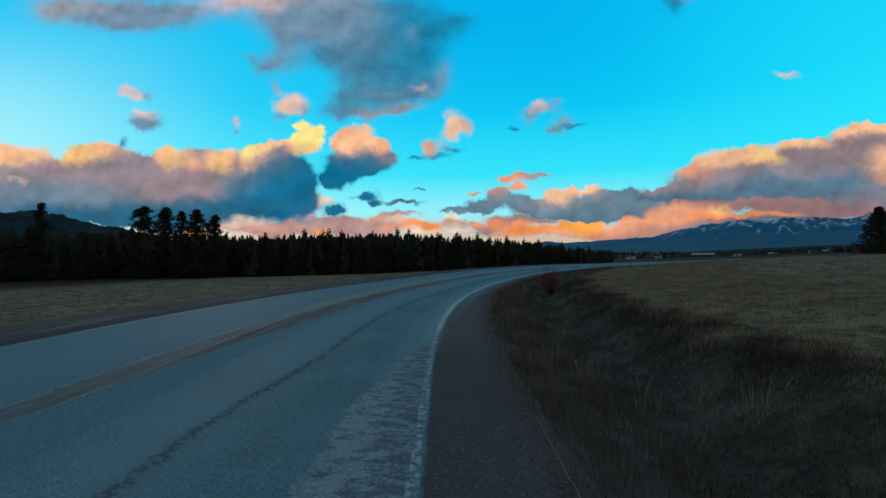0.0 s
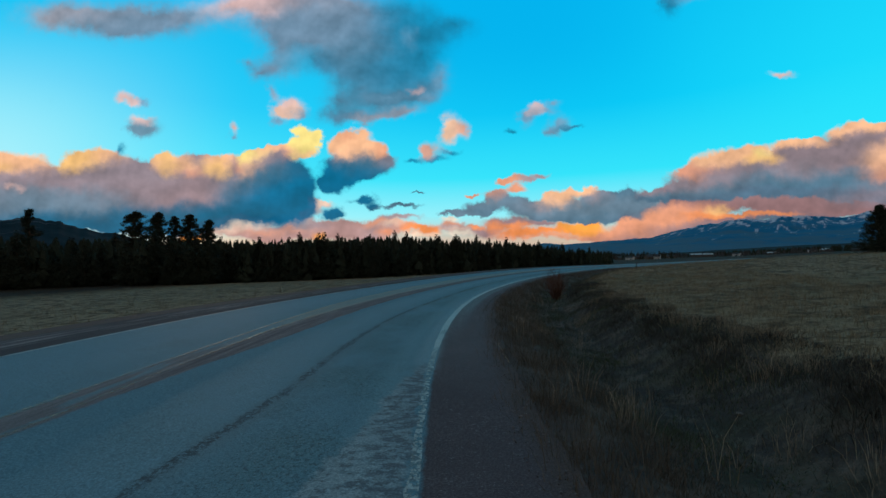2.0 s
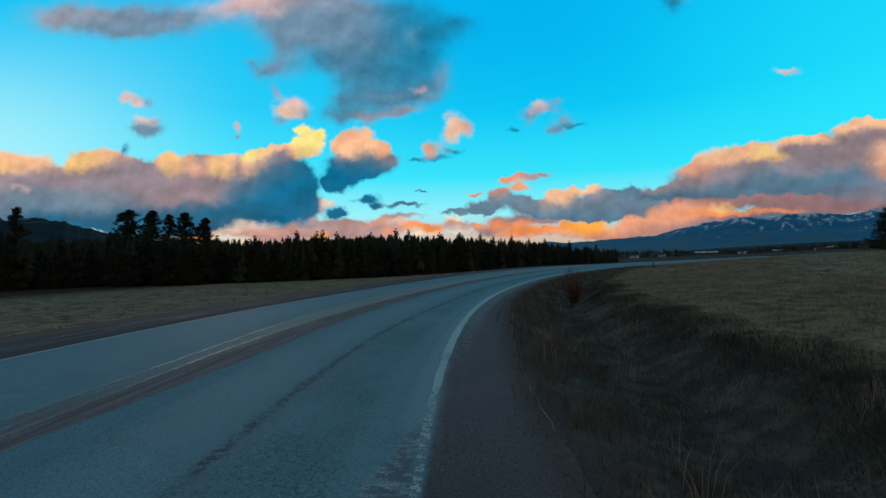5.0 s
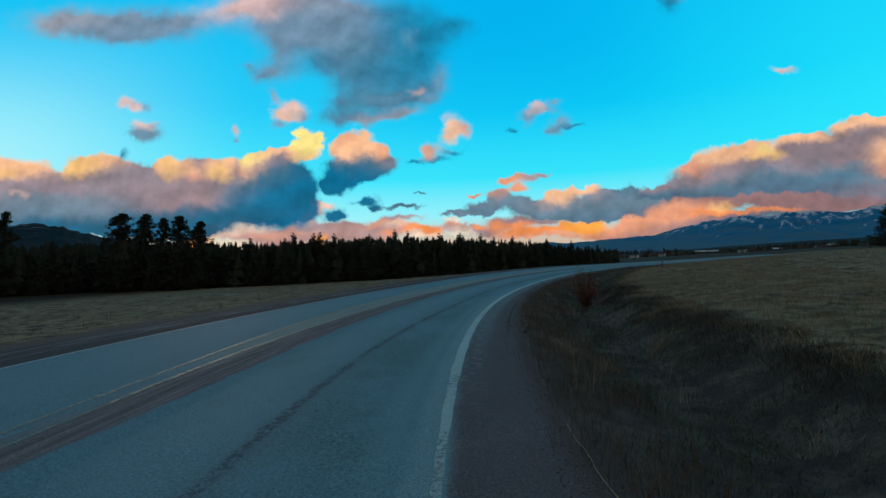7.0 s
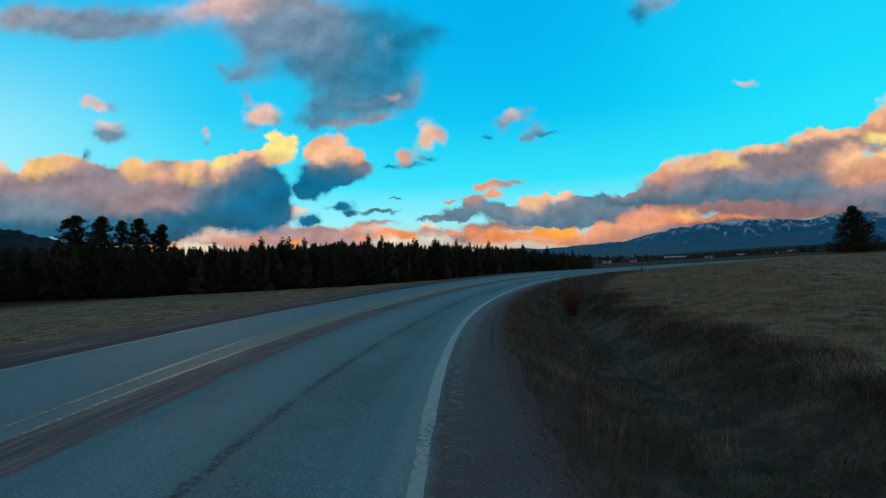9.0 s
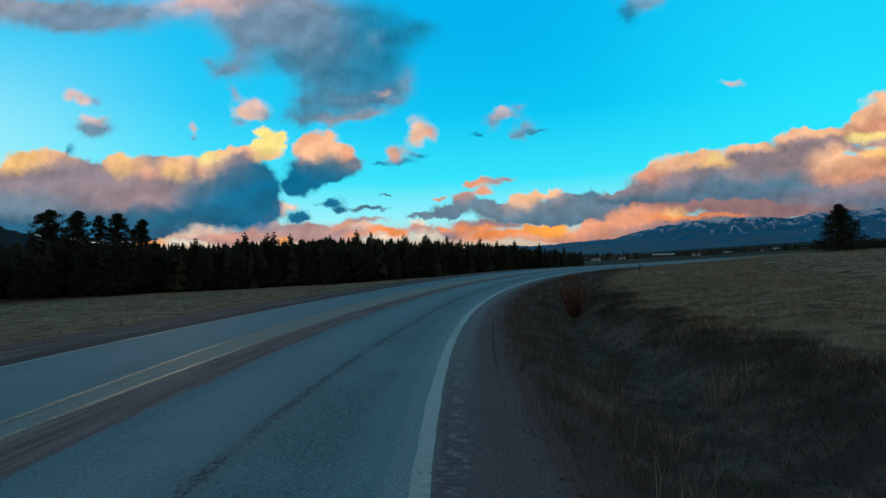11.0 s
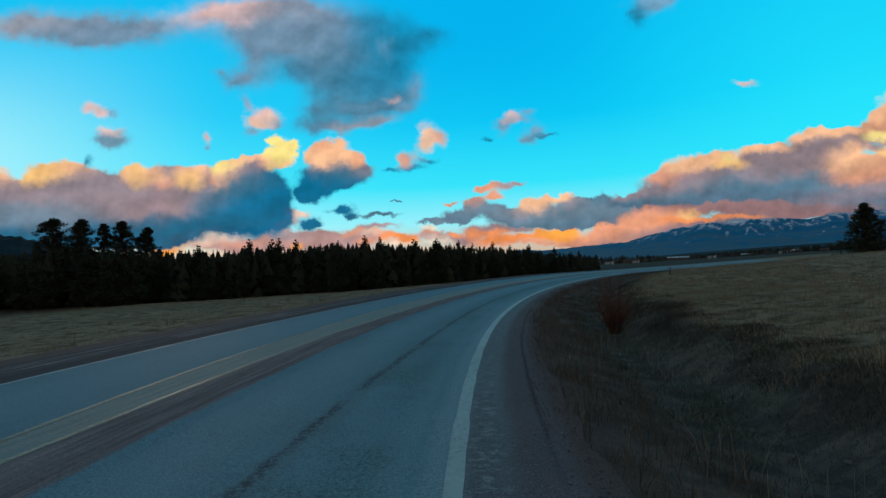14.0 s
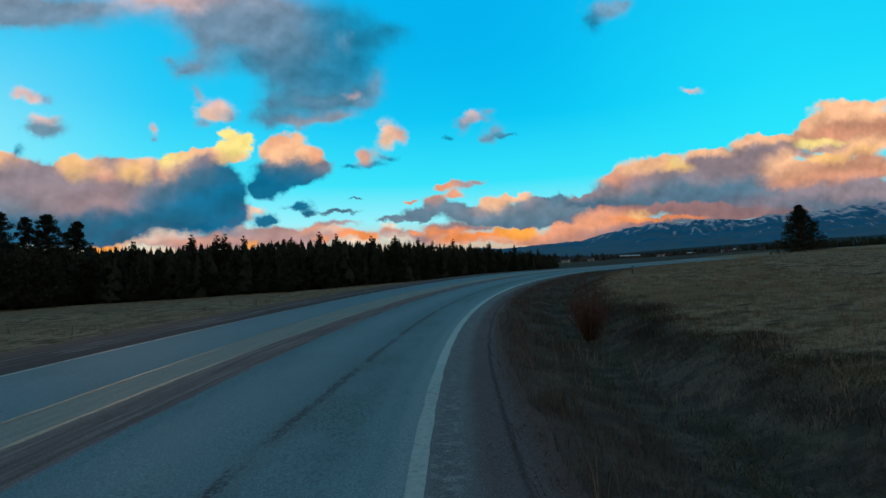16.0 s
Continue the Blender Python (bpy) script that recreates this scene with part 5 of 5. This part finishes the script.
for i, (x, y, h) in enumerate(((4.1, 14.7, 0.50), (2.15, 14.2, 0.40), (2.7, 13.5, 0.34), (5.9, 17.1, 0.40), (2.2, 7.0, 0.46), (6.6, 15.0, 0.38), (7.4, 12.6, 0.36))):
    s, o = road_coords(np.array([x]), np.array([y]))
    tuft = blades("tussock", s, o, np.array([h * 0.9]), 0.0022, 0.40, MAT_STALK, "pale dry tussock on the bank of the ditch", 190 + i, 90, 0.16, kind="")
    tagged(tuft, category="grass tuft", group="tussocks by the ditch")
r = np.random.default_rng(31)
s, o = r.uniform(4, 45, 26), r.uniform(11, 24, 26)
blades("tall_weeds", s, o, r.uniform(0.35, 0.7, 26), 0.006, 0.16, MAT_WEED, "tall brown weeds in the grass beside the wood", 20, 9, 0.10)


def dry_stem(s0, s1, o0, seed):
    """A long dry stem lying along the broken edge of the asphalt."""
    r = np.random.default_rng(seed)
    s = np.linspace(s0, s1, 24)
    o = o0 + np.cumsum(r.normal(size=24)) * 0.006
    x, y = road_place(s, o)
    path = np.stack([x, y, np.maximum(ground_height(x, y), 0.0) + 0.012 + 0.006 * r.uniform(0, 1, 24)], axis=1)
    return part("dry_stem", mesh_of("dry_stem", *tube(path, np.linspace(0.004, 0.002, 24), 5)), MAT_STALK)


tagged(dry_stem(-4.9, -1.6, -1.12, 4), "long dry pale stem lying along the asphalt edge", "stem")
tagged(dry_stem(2.4, 4.0, -1.20, 6), "long dry pale stem lying along the asphalt edge", "stem")


def shrub(x, y, height, wide, seed):
    """A leafless red-brown shrub: many thin rising stems, each with side twigs and a few withered leaves."""
    r = np.random.default_rng(seed)
    thing = new("shrub")
    twigs, leaf_at = [], []
    stem_mat = plain("shrub_stem", (0.05, 0.018, 0.010), (0.10, 0.036, 0.018), 3.0)
    for i in range(70):
        turn, out_by = r.uniform(0, 2 * math.pi), wide * r.uniform(0.1, 1.0) ** 0.7
        h = height * r.uniform(0.55, 1.0) * (1.08 - 0.45 * out_by / wide)
        end = np.array((math.cos(turn) * out_by, math.sin(turn) * out_by, h))
        path = [end * (0.15, 0.15, 0.0), end * (0.45, 0.45, 0.45) + r.normal(size=3) * 0.03, end * (0.8, 0.8, 0.78) + r.normal(size=3) * 0.03, end]
        part("stem", mesh_of("stem", *tube(path, (0.010, 0.008, 0.005, 0.002), 3)), stem_mat, thing)
        for k in range(9):
            t = r.uniform(0.25, 1.0)
            p = end * (t, t, t)
            q = p + np.array((r.normal() * 0.12, r.normal() * 0.12, abs(r.normal()) * 0.14 + 0.03))
            twigs.append(tube([p, q], (0.004, 0.001), 3))
            leaf_at += [p + (q - p) * u + r.normal(size=3) * 0.02 for u in (0.4, 0.7, 1.0)]
    tagged(part("twigs", mesh_of("twigs", *gather(twigs)), plain("shrub_twig", (0.062, 0.021, 0.013), (0.105, 0.036, 0.020), 3.0), thing), kind="stuff")
    tagged(part("leaves", mesh_of("leaves", *sprays(r, np.array(leaf_at), 0.028, 1.0)), plain("withered_red_leaf", (0.066, 0.026, 0.016), (0.125, 0.048, 0.027), 4.0), thing), kind="stuff")
    z = float(ground_height(np.array(x), np.array(y)))
    thing.matrix_basis = pose(x, y, z - 0.03)
    return thing


tagged(shrub(5.9, 24.9, 2.05, 0.74, 3), "red-brown withered shrub on the verge of the road", "shrub")


def marker_post(x, y):
    """A short dark post with a flat reflector."""
    thing = new("marker_post")
    z = float(ground_height(np.array(x), np.array(y)))
    part("post", box(bmesh.new(), -0.045, -0.03, -0.3, 0.045, 0.03, 0.62, 0.012), plain("weathered_post", (0.03, 0.026, 0.024), (0.06, 0.05, 0.045), 6.0), thing)
    part("reflector", box(bmesh.new(), -0.035, -0.038, 0.42, 0.035, -0.031, 0.54, 0.003), plain("dull_reflector", (0.16, 0.15, 0.14), (0.22, 0.21, 0.20), 6.0, 0.3), thing)
    thing.matrix_basis = pose(x, y, z, 0, 4, -40)
    return tagged(thing, "short dark weathered post beside the road", "post")


marker_post(17.85, 43.0)


def stone(seed, size):
    r = np.random.default_rng(seed)
    bm = bmesh.new()
    bmesh.ops.create_icosphere(bm, subdivisions=2, radius=size)
    for v in bm.verts:
        v.co *= 1 + r.uniform(-0.18, 0.18)
        v.co.z *= 0.6
    return bm


stone_grey = plain("grey_field_stone", (0.045, 0.042, 0.040), (0.095, 0.088, 0.082), 8.0)
r = np.random.default_rng(21)
for i in range(9):
    x, y = road_place(r.uniform(-4, 16), r.uniform(-5.2, -2.4))
    ob = part("stone", stone(60 + i, float(r.uniform(0.02, 0.05))), stone_grey)
    ob.matrix_basis = pose(float(x), float(y), float(ground_height(x, y)) + 0.01, 0, 0, float(r.uniform(0, 360)))
    tagged(ob, "small grey stone lying in the ditch", "stone", "stones in the ditch")


def gravel(n, seed):
    """Loose chippings along the broken edge of the shoulder: small uneven eight-sided stones."""
    r = np.random.default_rng(seed)
    s = r.uniform(-6, 24, n)
    o = -1.08 + 0.14 * r.normal(size=n) - 0.25 * r.uniform(0, 1, n) ** 3
    x, y = road_place(s, o)
    on_road = o > -1.18
    z = np.where(on_road, road_height(s, o, x, y), np.maximum(ground_height(x, y), road_height(s, o, x, y) - 0.25))
    size = 0.004 + 0.012 * r.uniform(0, 1, n) ** 2.5
    corners = np.array(((1, 0, 0), (0, 1, 0), (-1, 0, 0), (0, -1, 0), (0, 0, 1), (0, 0, -1)), float)
    shape = corners[None] * (size[:, None] * r.uniform(0.6, 1.3, (n, 6)))[:, :, None]
    turn = r.uniform(0, 2 * math.pi, n)
    c, d = np.cos(turn)[:, None], np.sin(turn)[:, None]
    verts = np.stack([x[:, None] + shape[:, :, 0] * c - shape[:, :, 1] * d, y[:, None] + shape[:, :, 0] * d + shape[:, :, 1] * c, (z + size * 0.4)[:, None] + shape[:, :, 2] * 0.7], axis=-1)
    sides = np.array([(0, 1, 4), (1, 2, 4), (2, 3, 4), (3, 0, 4), (1, 0, 5), (2, 1, 5), (3, 2, 5), (0, 3, 5)])
    faces = (np.arange(n) * 6)[:, None, None] + sides[None]
    return part("gravel", mesh_of("gravel", verts.reshape(-1, 3), faces.reshape(-1, 3)), blades_material("grey_gravel", (0.045, 0.040, 0.042), (0.150, 0.138, 0.140)))


tagged(gravel(5200, 51), "loose grey gravel along the broken asphalt edge", "gravel", kind="stuff")
